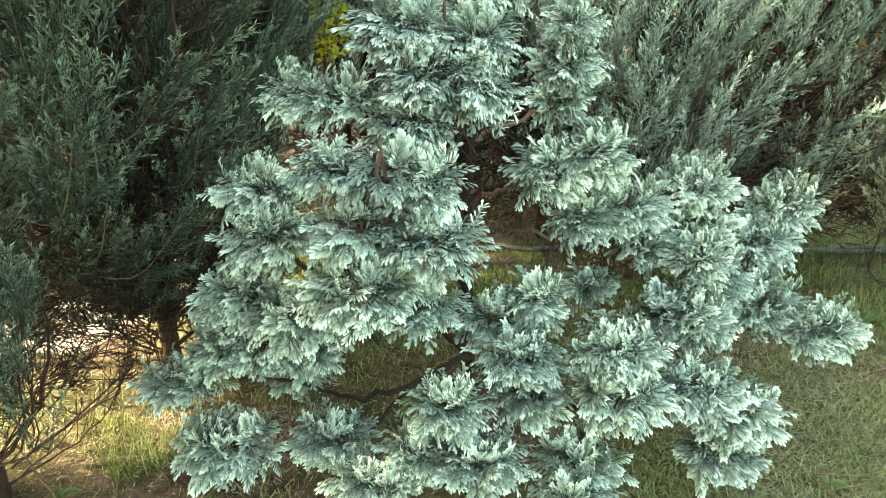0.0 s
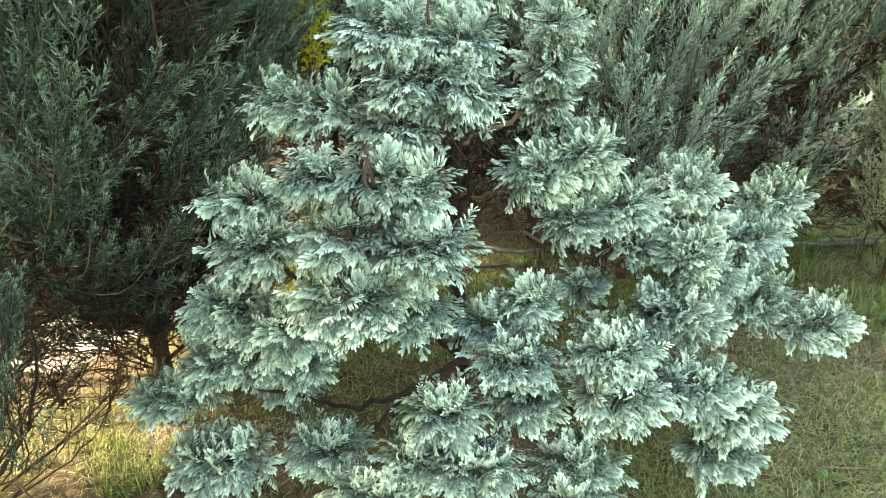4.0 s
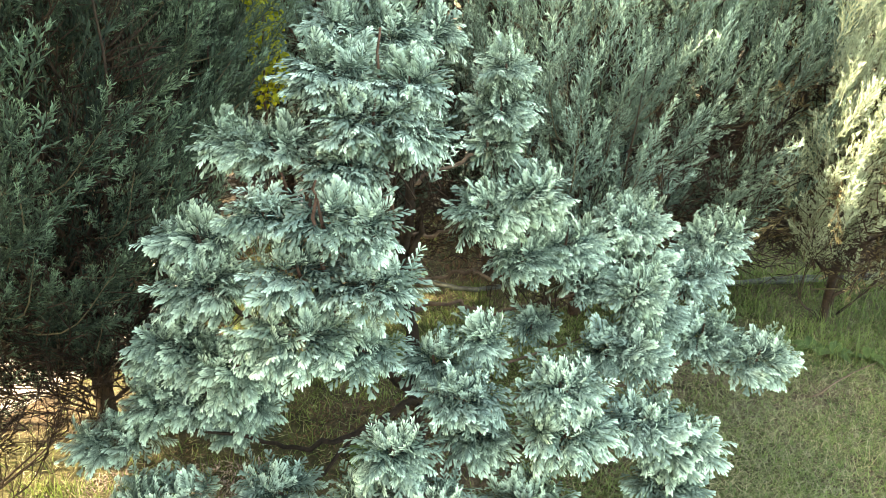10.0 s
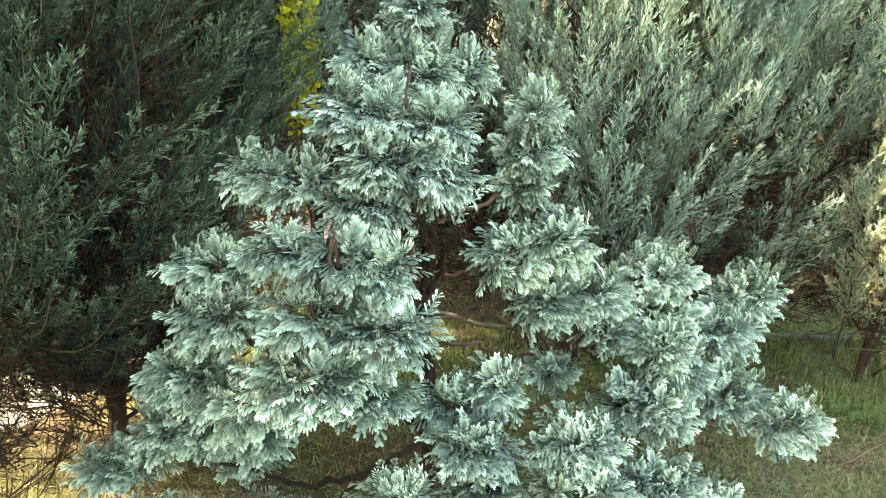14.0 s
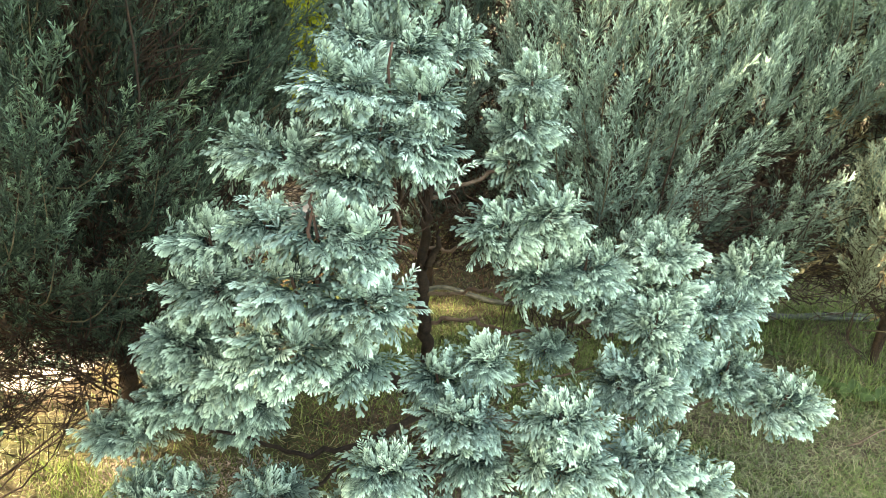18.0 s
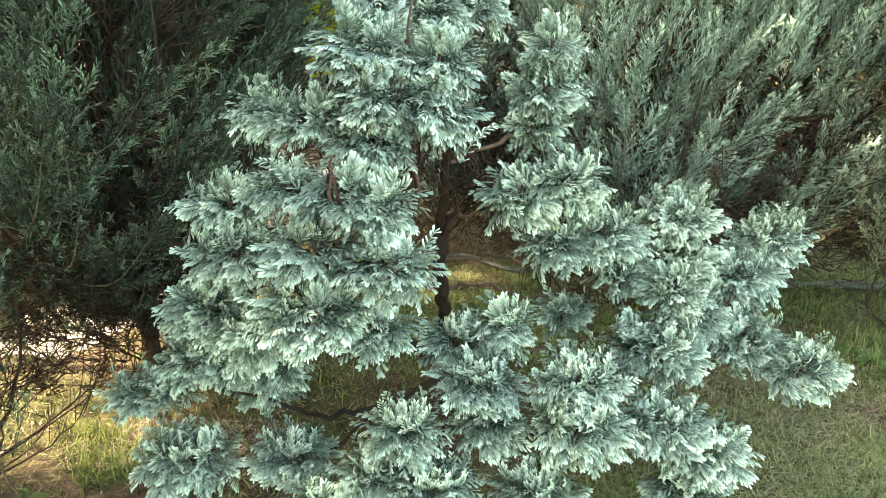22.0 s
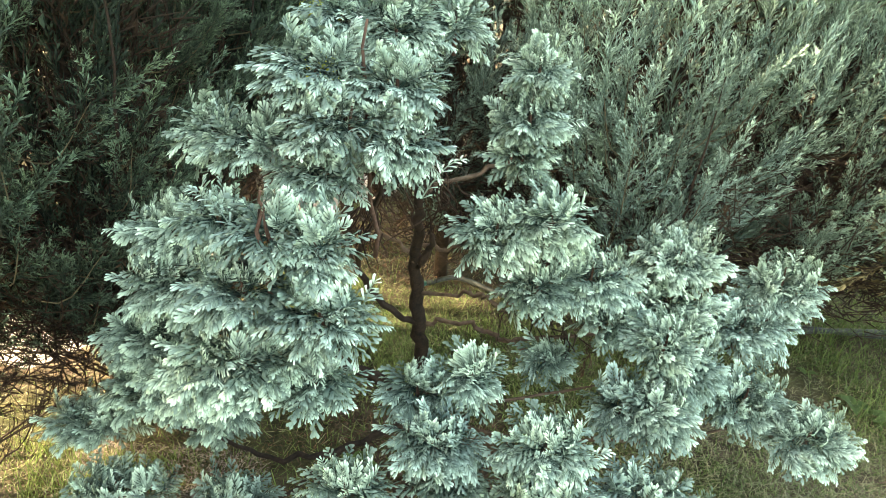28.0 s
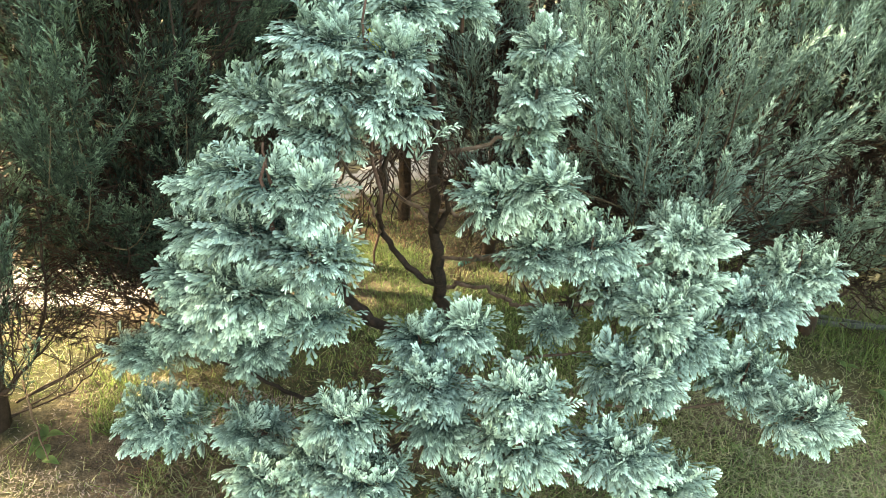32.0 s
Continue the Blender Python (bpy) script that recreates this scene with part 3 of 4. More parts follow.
def dead_sprig(x, y, z, length, seed):
    """Thin brown dead twigs hanging from a limb."""
    g = np.random.default_rng(seed)
    pieces = []
    for k in range(11):
        foot = np.array([x, y, z]) + g.normal(0, 0.018, 3)
        way = np.array([g.normal(0, 0.35), g.normal(0, 0.35), -1 + g.uniform(0, 0.6)])
        end = foot + way * length * g.uniform(0.4, 1.0)
        pieces.append(tube([foot, (foot + end) / 2 + g.normal(0, 0.012, 3), end], [0.0022, 0.0018, 0.0008], 4))
    v, t, _ = join(pieces)
    part("dead_sprig", mesh_of("dead_sprig", v, t, DEAD), cypress, "dry brown hanging dead twigs")


for i, (x, y, z) in enumerate([(-0.1, -0.05, 1.05), (-0.06, 0.0, 1.06), (-0.02, 0.06, 1.06), (0.02, 0.08, 1.0), (-0.14, 0.0, 0.98), (-0.16, 0.03, 0.9), (0.06, 0.1, 0.92), (-0.2, 0.0, 0.84), (0.22, 0.12, 0.66), (0.36, 0.12, 0.6),
                               (-0.09, -0.08, 1.12), (-0.12, -0.06, 1.0), (0.0, 0.1, 0.93)]):
    dead_sprig(x, y, z, 0.11, 900 + i)

# reddish leaders that show where the foliage parts: x, y, from, to
STEMS = ((-0.1, -0.2, 1.02, 1.4), (-0.225, -0.43, 0.95, 1.18), (0.65, 0.0, 0.5, 0.68))
for sx, sy, z0, z1 in STEMS:
    limb([(sx + 0.01, sy + 0.03, z0 - 0.1), (sx, sy, (z0 + z1) / 2), (sx - 0.005, sy, z1)], [0.007, 0.0055, 0.003], TWIG, "limb", "reddish-brown upright leader")

boughs = []


def bough(x, y, z, rx, rz, singles=5, dense=1.0, reach=0.9):
    """A leafy bough: sprays all over an uneven lump, tips outwards and drooping, on a reddish twig."""
    g = np.random.default_rng(1000 + len(boughs))
    c = np.array([x, y, z])
    ry = 0.8 * max(rx, rz)
    count = int(dense * (30 + 6000 * (rx * rz + rx * ry + ry * rz) / 3))
    core = np.maximum(np.array([rx, ry, rz]) - 0.031, 0.015)
    pieces = []
    chosen = []
    for k in range(count):
        h = 1 - 2 * (k + 0.5) / count
        a = k * 2.39996 + g.uniform(-0.3, 0.3)
        r = math.sqrt(max(0, 1 - h * h))
        n = np.array([r * math.cos(a), r * math.sin(a), h])
        depth = g.uniform(0.35, 0.85) if k % 3 == 0 else g.uniform(0.82, 1.12)
        foot = c + n * core * depth
        away = np.array([foot[0], foot[1] + 0.05, 0.0])
        away /= max(np.linalg.norm(away), 0.05)
        if any(abs(foot[0] - sx) < 0.022 and foot[1] < sy + 0.02 and z0 < foot[2] < z1 for sx, sy, z0, z1 in STEMS):
            continue
        flat = np.array([n[0], n[1], 0.0])
        way = flat * 0.75 + away * 0.3 + np.array([0, 0, 0.6 * max(h, -0.35) + 0.15]) + g.normal(0, 0.2, 3)
        up = np.array([0, 0, 0.8]) + n * 0.8 + g.normal(0, 0.15, 3)
        if h > 0.4 and k % 3:
            way += np.array([0, 0, 1.1])
            up = flat + away * 0.5 + g.normal(0, 0.25, 3) + np.array([0, 0, 0.3])
        size = g.uniform(0.68, 1.02) * reach
        m = basis(way, up)
        kind = int(g.integers(len(SPRAYS)))
        if h > -0.1 and n[1] < 0.25 and depth > 0.6 and len(chosen) < singles:
            chosen.append((kind, m, foot, size))
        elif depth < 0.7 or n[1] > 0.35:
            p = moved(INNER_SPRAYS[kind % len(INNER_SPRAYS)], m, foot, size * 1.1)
            # Darkened as if shaded, deep inside and at the back.
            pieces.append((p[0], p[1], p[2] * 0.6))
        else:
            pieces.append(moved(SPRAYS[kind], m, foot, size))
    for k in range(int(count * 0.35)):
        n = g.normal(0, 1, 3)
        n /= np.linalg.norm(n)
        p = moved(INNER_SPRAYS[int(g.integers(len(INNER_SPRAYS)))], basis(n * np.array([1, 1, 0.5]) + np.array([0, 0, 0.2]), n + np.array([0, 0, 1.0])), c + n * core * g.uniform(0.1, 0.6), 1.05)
        # Filler sprays, coloured darker to stand for shade in the bough.
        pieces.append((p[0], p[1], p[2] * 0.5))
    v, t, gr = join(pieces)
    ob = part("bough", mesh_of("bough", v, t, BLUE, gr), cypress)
    boughs.append(ob)
    tv, tt = tube([(x * 0.97, y * 0.9 + 0.01, z - rz * 1.0), (x, y, z), (x + g.uniform(-0.01, 0.01), y - 0.01, z + rz * 0.9)], [0.005, 0.004, 0.0015], 5)
    part("twig", mesh_of("twig", tv, tt, TWIG), ob, "reddish-brown twig")
    for kind, m, foot, size in chosen:
        s = new("spray", SPRAY_MESHES[kind])
        s.parent = ob
        s.matrix_basis = Matrix.LocRotScale(Vector(foot), Matrix(m.tolist()).to_quaternion(), (size,) * 3)


# leading shoot
bough(-0.085, 0.05, 1.49, 0.042, 0.08)
bough(-0.19, 0.00, 1.37, 0.058, 0.055)
bough(0.03, 0.10, 1.35, 0.05, 0.055)
bough(-0.08, 0.00, 1.35, 0.085, 0.07)
# crown in front of it
bough(-0.19, -0.20, 1.30, 0.09, 0.065)
bough(-0.045, -0.20, 1.28, 0.065, 0.06)
bough(-0.12, -0.25, 1.22, 0.11, 0.065)
bough(-0.035, -0.22, 1.18, 0.06, 0.06)
bough(-0.17, -0.25, 1.13, 0.09, 0.05)
bough(-0.34, -0.15, 1.15, 0.1, 0.04)
bough(-0.43, -0.11, 1.15, 0.055, 0.03)
# slender side shoot
bough(0.22, 0.17, 1.25, 0.055, 0.055)
bough(0.21, 0.17, 1.14, 0.08, 0.06)
bough(0.20, 0.17, 1.05, 0.06, 0.045)
# stem that carries the broad mass
bough(-0.54, -0.12, 0.93, 0.10, 0.06)
bough(-0.34, -0.33, 1.06, 0.06, 0.045)
bough(-0.22, -0.42, 1.08, 0.065, 0.06)
bough(-0.14, -0.42, 1.06, 0.055, 0.055)
bough(-0.27, -0.42, 0.97, 0.085, 0.06)
bough(-0.51, -0.20, 0.84, 0.10, 0.07)
bough(-0.13, -0.45, 0.95, 0.08, 0.055)
bough(-0.62, -0.15, 0.67, 0.10, 0.06)
bough(-0.28, -0.45, 0.85, 0.115, 0.06)
bough(-0.16, -0.40, 0.78, 0.06, 0.05)
bough(-0.46, -0.25, 0.66, 0.105, 0.07)
bough(-0.705, -0.08, 0.45, 0.09, 0.065)
bough(-0.540, -0.034, 0.340, 0.081, 0.054)
bough(-0.665, -0.08, 0.60, 0.085, 0.06)
bough(-0.594, -0.088, 0.470, 0.108, 0.065)
bough(-0.486, -0.110, 0.459, 0.076, 0.054)
bough(-0.70, -0.02, 0.51, 0.08, 0.055)
# spreading limbs on the open side
bough(0.15, 0.00, 0.92, 0.085, 0.07)
bough(0.27, 0.00, 0.96, 0.08, 0.06)
bough(0.26, 0.05, 0.76, 0.08, 0.07)
bough(0.39, 0.10, 0.77, 0.1, 0.08)
bough(0.65, 0.30, 0.75, 0.12, 0.075)
bough(0.62, 0.25, 0.64, 0.12, 0.075)
bough(0.98, 0.40, 0.63, 0.115, 0.095)
bough(0.86, 0.30, 0.56, 0.125, 0.075)
bough(0.305, 0.10, 0.525, 0.06, 0.032)
bough(0.64, 0.05, 0.57, 0.095, 0.095)
bough(0.83, 0.10, 0.45, 0.115, 0.085)
bough(0.96, 0.00, 0.43, 0.11, 0.07)
bough(0.55, -0.10, 0.54, 0.08, 0.065)
bough(0.49, -0.05, 0.52, 0.085, 0.065)
bough(0.46, 0.10, 0.66, 0.08, 0.06)
bough(0.57, 0.00, 0.66, 0.07, 0.075)
# low boughs
bough(0.00, -0.15, 0.58, 0.075, 0.065)
bough(0.12, -0.15, 0.63, 0.05, 0.065)
bough(0.06, -0.30, 0.57, 0.09, 0.06)
bough(0.10, -0.30, 0.46, 0.075, 0.06)
bough(0.28, -0.33, 0.61, 0.09, 0.055)
bough(0.29, -0.38, 0.52, 0.1, 0.07)
bough(0.50, -0.30, 0.47, 0.1, 0.06)
bough(0.61, -0.28, 0.38, 0.1, 0.075)
bough(0.59, -0.30, 0.26, 0.09, 0.06)
bough(0.20, -0.40, 0.33, 0.095, 0.07)
bough(0.17, -0.50, 0.33, 0.065, 0.035)
bough(-0.11, -0.40, 0.51, 0.08, 0.06)
bough(-0.04, -0.45, 0.40, 0.1, 0.055)
bough(-0.18, -0.40, 0.38, 0.07, 0.045)
bough(-0.67, -0.30, 0.31, 0.125, 0.07)
bough(-0.40, -0.30, 0.33, 0.09, 0.055)
bough(-0.28, -0.45, 0.34, 0.1, 0.045)
bough(-0.85, -0.10, 0.36, 0.11, 0.045)


def shoot(tip, back, host):
    """A slender leading shoot that arches out of a bough, with short paired branchlets, and curls over at its tip."""
    g = np.random.default_rng(int(1000 * abs(tip[0])) + 5)
    end, start = np.array(tip), np.array(tip) + np.array(back) * 1.15
    run = end - start
    long = np.linalg.norm(run)
    pieces = []
    n = 8
    line = [start + run * u + np.array([0, 0, 0.16 * long * math.sin(math.pi * u)]) for u in np.linspace(0, 1, n)]
    for k in range(n - 1):
        way = line[k + 1] - line[k]
        way /= np.linalg.norm(way)
        flank = np.cross(way, (0.0, -0.6, 0.8))
        flank /= np.linalg.norm(flank)
        for hand in (-1, 1):
            w = way * 0.75 + flank * hand * 0.75 + g.normal(0, 0.12, 3)
            w /= np.linalg.norm(w)
            pieces.append(finger(line[k], w, way, (0.021 - 0.0016 * k) * g.uniform(0.85, 1.15), 0.0024, g.uniform(0.3, 0.7), 0.25 + 0.05 * k, LOBED))
    pieces.append(finger(line[-2], way, way, 0.016, 0.0026, 0.8, 0.6, LOBED))
    tv, tt = tube(line, np.linspace(0.0018, 0.0008, n), 4)
    pieces.append((tv, tt, np.full(len(tv), 0.45)))
    v, t, gr = join(pieces)
    part("shoot", mesh_of("shoot", v, t, BLUE, np.clip(gr, 0, 1)), boughs[host], "pale curled young shoot")


shoot((-0.488, -0.108, 1.168), (0.07, 0.0, -0.02), 10)
shoot((-0.39, -0.342, 1.124), (0.075, -0.03, -0.04), 15)
shoot((0.081, -0.127, 1.141), (-0.07, -0.05, -0.06), 7)
shoot((-0.036, -0.45, 1.034), (-0.03, 0.0, -0.09), 20)
shoot((0.339, 0.192, 1.141), (-0.07, 0.0, -0.02), 12)
shoot((0.335, -0.009, 1.014), (-0.06, 0.0, -0.04), 32)
shoot((0.722, 0.317, 0.847), (-0.03, 0.0, -0.07), 35)
shoot((1.011, 0.413, 0.759), (-0.02, 0.0, -0.08), 37)
shoot((1.102, -0.002, 0.403), (-0.09, 0.0, 0.01), 42)
shoot((-0.158, -0.398, 0.591), (0.01, 0.0, -0.07), 58)
shoot((-0.502, -0.1, 0.987), (-0.01, 0.0, -0.06), 14)
shoot((0.405, -0.343, 0.632), (-0.05, 0.0, -0.05), 51)
shoot((-0.06, 0.06, 1.6), (-0.01, 0.0, -0.09), 0)
shoot((-0.16, 0.03, 1.5), (0.02, 0.0, -0.09), 1)

# ---- the juniper hedge ----
PLUME_MESHES = {}
def single_plume(tree, kind, leaf, m, foot, size):
    """One feathery shoot as a part of its own, sharing its mesh with alike ones."""
    key = (kind, leaf.name)
    if key not in PLUME_MESHES:
        v, t, gr = PLUMES[kind]
        PLUME_MESHES[key] = mesh_of("plume", v, t, leaf, gr)
    ob = new("plume", PLUME_MESHES[key])
    ob.parent = tree
    ob.matrix_parent_inverse = Matrix.Translation(tree.location).inverted()
    ob.matrix_basis = Matrix.LocRotScale(Vector(foot), Matrix(m.tolist()).to_quaternion(), (size,) * 3)
def juniper(x, y, radius, low, high, count, leaf, label, seed, bare=0.5, tilt=(0, 0), plume=1.0, tall=0.0, stems=(), skirt=0.28, girth=0.035, extra=(), dry=None, core=0, crown=1.0, sweep=0.1):
    """An upright juniper: trunk, rising limbs, dead inner twigs and many plumes round an uneven crown."""
    g = np.random.default_rng(seed)
    tree = thing("juniper", label, "shrub", "juniper hedge", place=(x, y, 0))
    v, t = tube([(x, y, -0.03), (x + 0.02, y + 0.02, high * 0.3), (x - 0.02 + tilt[0], y + tilt[1], high * 0.9 + tall)], [girth, girth * 0.8, 0.008], 9, 0.004)
    part("trunk", mesh_of("trunk", v, t, JBARK), tree, "dark fibrous trunk")
    for k in range(9):
        a = k * 2.4 + g.uniform(-0.4, 0.4)
        z0 = 0.1 + 0.12 * k
        r = radius * g.uniform(0.6, 0.85)
        d = np.array([math.cos(a), math.sin(a)])
        v, t = tube([(x, y, z0), (x + d[0] * r * 0.5, y + d[1] * r * 0.5, z0 + 0.14), (x + d[0] * r * 0.85, y + d[1] * r * 0.85, z0 + 0.42), (x + d[0] * r, y + d[1] * r, z0 + 0.85)],
                    [0.008, 0.006, 0.004, 0.002], 6, 0.006)
        part("limb", mesh_of("limb", v, t, JBARK), tree)
    for line in stems:
        for again in range(2):
            pts = np.array(line) + (g.normal(0, 0.045, (len(line), 3)) * np.linspace(0.2, 1, len(line))[:, None] if again else 0)
            v, t = tube(pts, np.linspace(0.0042, 0.0009, len(pts)) * (1 - 0.2 * again), 6, 0.003)
            ob = part("limb", mesh_of("limb", v, t, JBARK), tree)
            side, (sv, st) = [], spike()
            for k in range(15):
                u = g.uniform(0.3, 1.0) * (len(pts) - 1)
                i = min(int(u), len(pts) - 2)
                p = pts[i] + (pts[i + 1] - pts[i]) * (u - i)
                w = pts[i + 1] - pts[i]
                w = w / np.linalg.norm(w) + g.normal(0, 0.5, 3)
                long = g.uniform(0.06, 0.17)
                mid = p + w * long * 0.5
                end = mid + (w * 0.4 + np.array([0, 0, 0.45])) * long
                side.append(tube([p, mid, end], [0.0014, 0.0011, 0.0005], 3)[:2])
                for q in range(7):
                    f = p + (mid - p) * g.uniform(0.3, 1) if q < 3 else mid + (end - mid) * g.uniform(0, 1)
                    d = (end - p) / long + g.normal(0, 0.5, 3) + np.array([0, 0, 0.3])
                    side.append(((sv * np.array([g.uniform(0.015, 0.05), 0.0009, 0.0009])) @ basis(d, (0.1, 0.2, 1)).T + f, st))
            v, t, _ = join(side)
            part("brush", mesh_of("brush", v, t, DEAD if again else JBARK), ob, "fine bare brown twigs", "stuff")
    pieces, twigs, wood, inner = [], [], [], []
    lumps = g.uniform(0, 6.28, 6)
    near = plume < 1.5
    for k in range(int(count * 0.11) if near else int(count * 0.37)):
        front = g.uniform() < 0.75
        a = g.uniform(math.pi * 0.9, math.pi * 2.1) if front else g.uniform(0, 2 * math.pi)
        u = g.uniform(0, 0.6) if near and g.uniform() < 0.72 else g.uniform(0, 1) ** 1.2
        deep = g.uniform(0.5, 0.75) if g.uniform() < 0.25 else g.uniform(0.86, 1.06)
        z = low + (high - low) * u
        shape = min(1.0, 0.72 + 1.6 * u) * (1 if u < 0.45 else math.sqrt(max(0.03, 1 - ((u - 0.45) / 0.57) ** 2)))
        lump = 1 + 0.15 * math.sin(3 * a + lumps[0] + 4 * z) + 0.12 * math.sin(5 * a + lumps[1] - 6 * z)
        r = radius * shape * lump * deep * g.uniform(0.92, 1.04)
        d = np.array([math.cos(a), math.sin(a), 0.0])
        tip = np.array([x + tilt[0] * u, y + tilt[1] * u, z + 0.12]) + d * r
        way = d * 0.45 + np.array([sweep, 0, 1.0]) + g.normal(0, 0.17, 3)
        way /= np.linalg.norm(way)
        if not near:
            for j in range(3):
                f = tip - way * 0.25 + way * 0.08 * j * plume + g.normal(0, 0.02, 3) * plume - d * 0.12
                far = COARSE_PLUMES if plume > 2.3 else FAR_PLUMES
                pieces.append(moved(far[int(g.integers(len(far)))], basis(way + g.normal(0, 0.17, 3), (d[0], d[1], 0.1 * g.normal())), f, plume * g.uniform(0.6, 1.15)))
            continue
        # one leafy branch: arching wood, side plumes in turn, a longer plume at its end
        long = g.uniform(0.34, 0.56) * plume
        back = way + d * 0.7 + np.array([sweep * 0.5, 0, -0.45])
        back /= np.linalg.norm(back)
        root = tip - way * long * 0.6 - back * long * 0.7
        bend_at = tip - way * long * 0.62
        wood.append(tube([root, bend_at, tip - way * long * 0.1], [0.003, 0.0022, 0.0008], 4)[:2])
        side = np.cross(way, d + g.normal(0, 0.3, 3))
        side /= np.linalg.norm(side)
        tone = g.uniform(0.65, 1.3)
        kinds = COARSE_PLUMES if u > 0.64 else PLUMES if front or d[1] < 0.2 else FAR_PLUMES
        for j in range(10):
            v_ = j / 9
            f = root + (bend_at - root) * (0.5 + 0.2 * j) if j < 3 else bend_at + way * long * 0.5 * (j - 3) / 6
            hand = 1 if j % 2 else -1
            w = way * (0.8 + 0.5 * v_) + side * hand * g.uniform(0.35, 0.85) * (1 - 0.6 * v_) + d * g.uniform(-0.25, 0.45) * (1 - 0.6 * v_) + back * 0.25 * (1 - v_) + g.normal(0, 0.08, 3)
            grown = long * (1.4 - 0.3 * v_ if j < 9 else 1.65) * g.uniform(0.75, 1.15)
            m = basis(w, d + np.array([0, 0, 0.1 * g.normal()]))
            kind = int(g.integers(len(kinds)))
            if kinds is PLUMES and j == 9:
                single_plume(tree, kind, leaf, m, f, grown)
            else:
                p = moved(kinds[kind], m, f, grown)
                # Tone differs by branch; the root end is darkened for gap shade.
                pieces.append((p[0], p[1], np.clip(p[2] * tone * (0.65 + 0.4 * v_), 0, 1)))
    for ex, ey, ez in extra:
        for j in range(3):
            m = basis((g.normal(0.1, 0.2), g.normal(-0.1, 0.2), 1.0), (0, -1, 0.1))
            kind, foot, grown = int(g.integers(len(PLUMES))), np.array([ex, ey, ez]) + g.normal(0, 0.02, 3), g.uniform(0.6, 0.9)
            if j == 0:
                single_plume(tree, kind, leaf, m, foot, grown)
            else:
                pieces.append(moved(PLUMES[kind], m, foot, grown))
    # Core filler, coloured near-black so the gaps read as deep shade.
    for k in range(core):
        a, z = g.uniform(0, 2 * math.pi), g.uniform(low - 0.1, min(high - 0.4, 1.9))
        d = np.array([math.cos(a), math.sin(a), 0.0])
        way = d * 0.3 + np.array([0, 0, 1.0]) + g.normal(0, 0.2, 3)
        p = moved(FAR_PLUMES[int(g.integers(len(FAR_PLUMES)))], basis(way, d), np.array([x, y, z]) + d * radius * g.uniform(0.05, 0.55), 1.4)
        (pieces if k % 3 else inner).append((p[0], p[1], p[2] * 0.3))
    # Upper crown out of view, added to cast shade on what stands below.
    for k in range(int(tall * 75 * crown)):
        a, z = g.uniform(0, 2 * math.pi), high - 0.7 / crown + tall * g.uniform(0, 1)
        d = np.array([math.cos(a), math.sin(a), 0.0])
        r = radius * 0.85 * crown * math.sqrt(max(0.05, 1 - (z - high + 0.7) / (tall + 0.2))) * g.uniform(0.4, 1.0)
        way = d * 0.5 + np.array([0, 0, 1.0]) + g.normal(0, 0.15, 3)
        pieces.append(moved(COARSE_PLUMES[int(g.integers(len(COARSE_PLUMES)))], basis(way, d), np.array([x, y, z]) + d * r, 3.1))
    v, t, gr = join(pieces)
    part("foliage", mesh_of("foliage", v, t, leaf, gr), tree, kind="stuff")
    if wood:
        v, t, _ = join(wood)
        part("branch_wood", mesh_of("branch_wood", v, t, BRANCH), tree, "olive-brown arching branch wood", kind="stuff")
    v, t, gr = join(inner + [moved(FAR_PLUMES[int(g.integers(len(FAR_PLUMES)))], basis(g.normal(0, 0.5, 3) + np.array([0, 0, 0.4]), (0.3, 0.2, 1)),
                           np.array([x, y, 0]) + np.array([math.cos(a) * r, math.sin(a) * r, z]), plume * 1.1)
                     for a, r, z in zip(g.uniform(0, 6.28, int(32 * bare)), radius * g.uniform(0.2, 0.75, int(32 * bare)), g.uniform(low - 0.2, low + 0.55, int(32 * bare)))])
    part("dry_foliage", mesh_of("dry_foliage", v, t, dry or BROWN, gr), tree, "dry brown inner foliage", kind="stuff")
    v0, t0 = spike()
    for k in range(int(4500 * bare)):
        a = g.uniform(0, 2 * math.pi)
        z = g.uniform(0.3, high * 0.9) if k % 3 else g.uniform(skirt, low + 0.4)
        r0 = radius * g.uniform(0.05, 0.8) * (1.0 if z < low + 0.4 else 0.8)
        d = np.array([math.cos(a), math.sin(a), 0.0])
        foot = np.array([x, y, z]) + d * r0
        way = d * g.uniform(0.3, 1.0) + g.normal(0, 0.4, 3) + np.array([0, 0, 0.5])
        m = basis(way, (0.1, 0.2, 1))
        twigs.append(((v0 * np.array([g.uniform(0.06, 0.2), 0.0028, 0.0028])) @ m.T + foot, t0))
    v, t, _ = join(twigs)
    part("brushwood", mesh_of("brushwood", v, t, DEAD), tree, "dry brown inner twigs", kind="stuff")


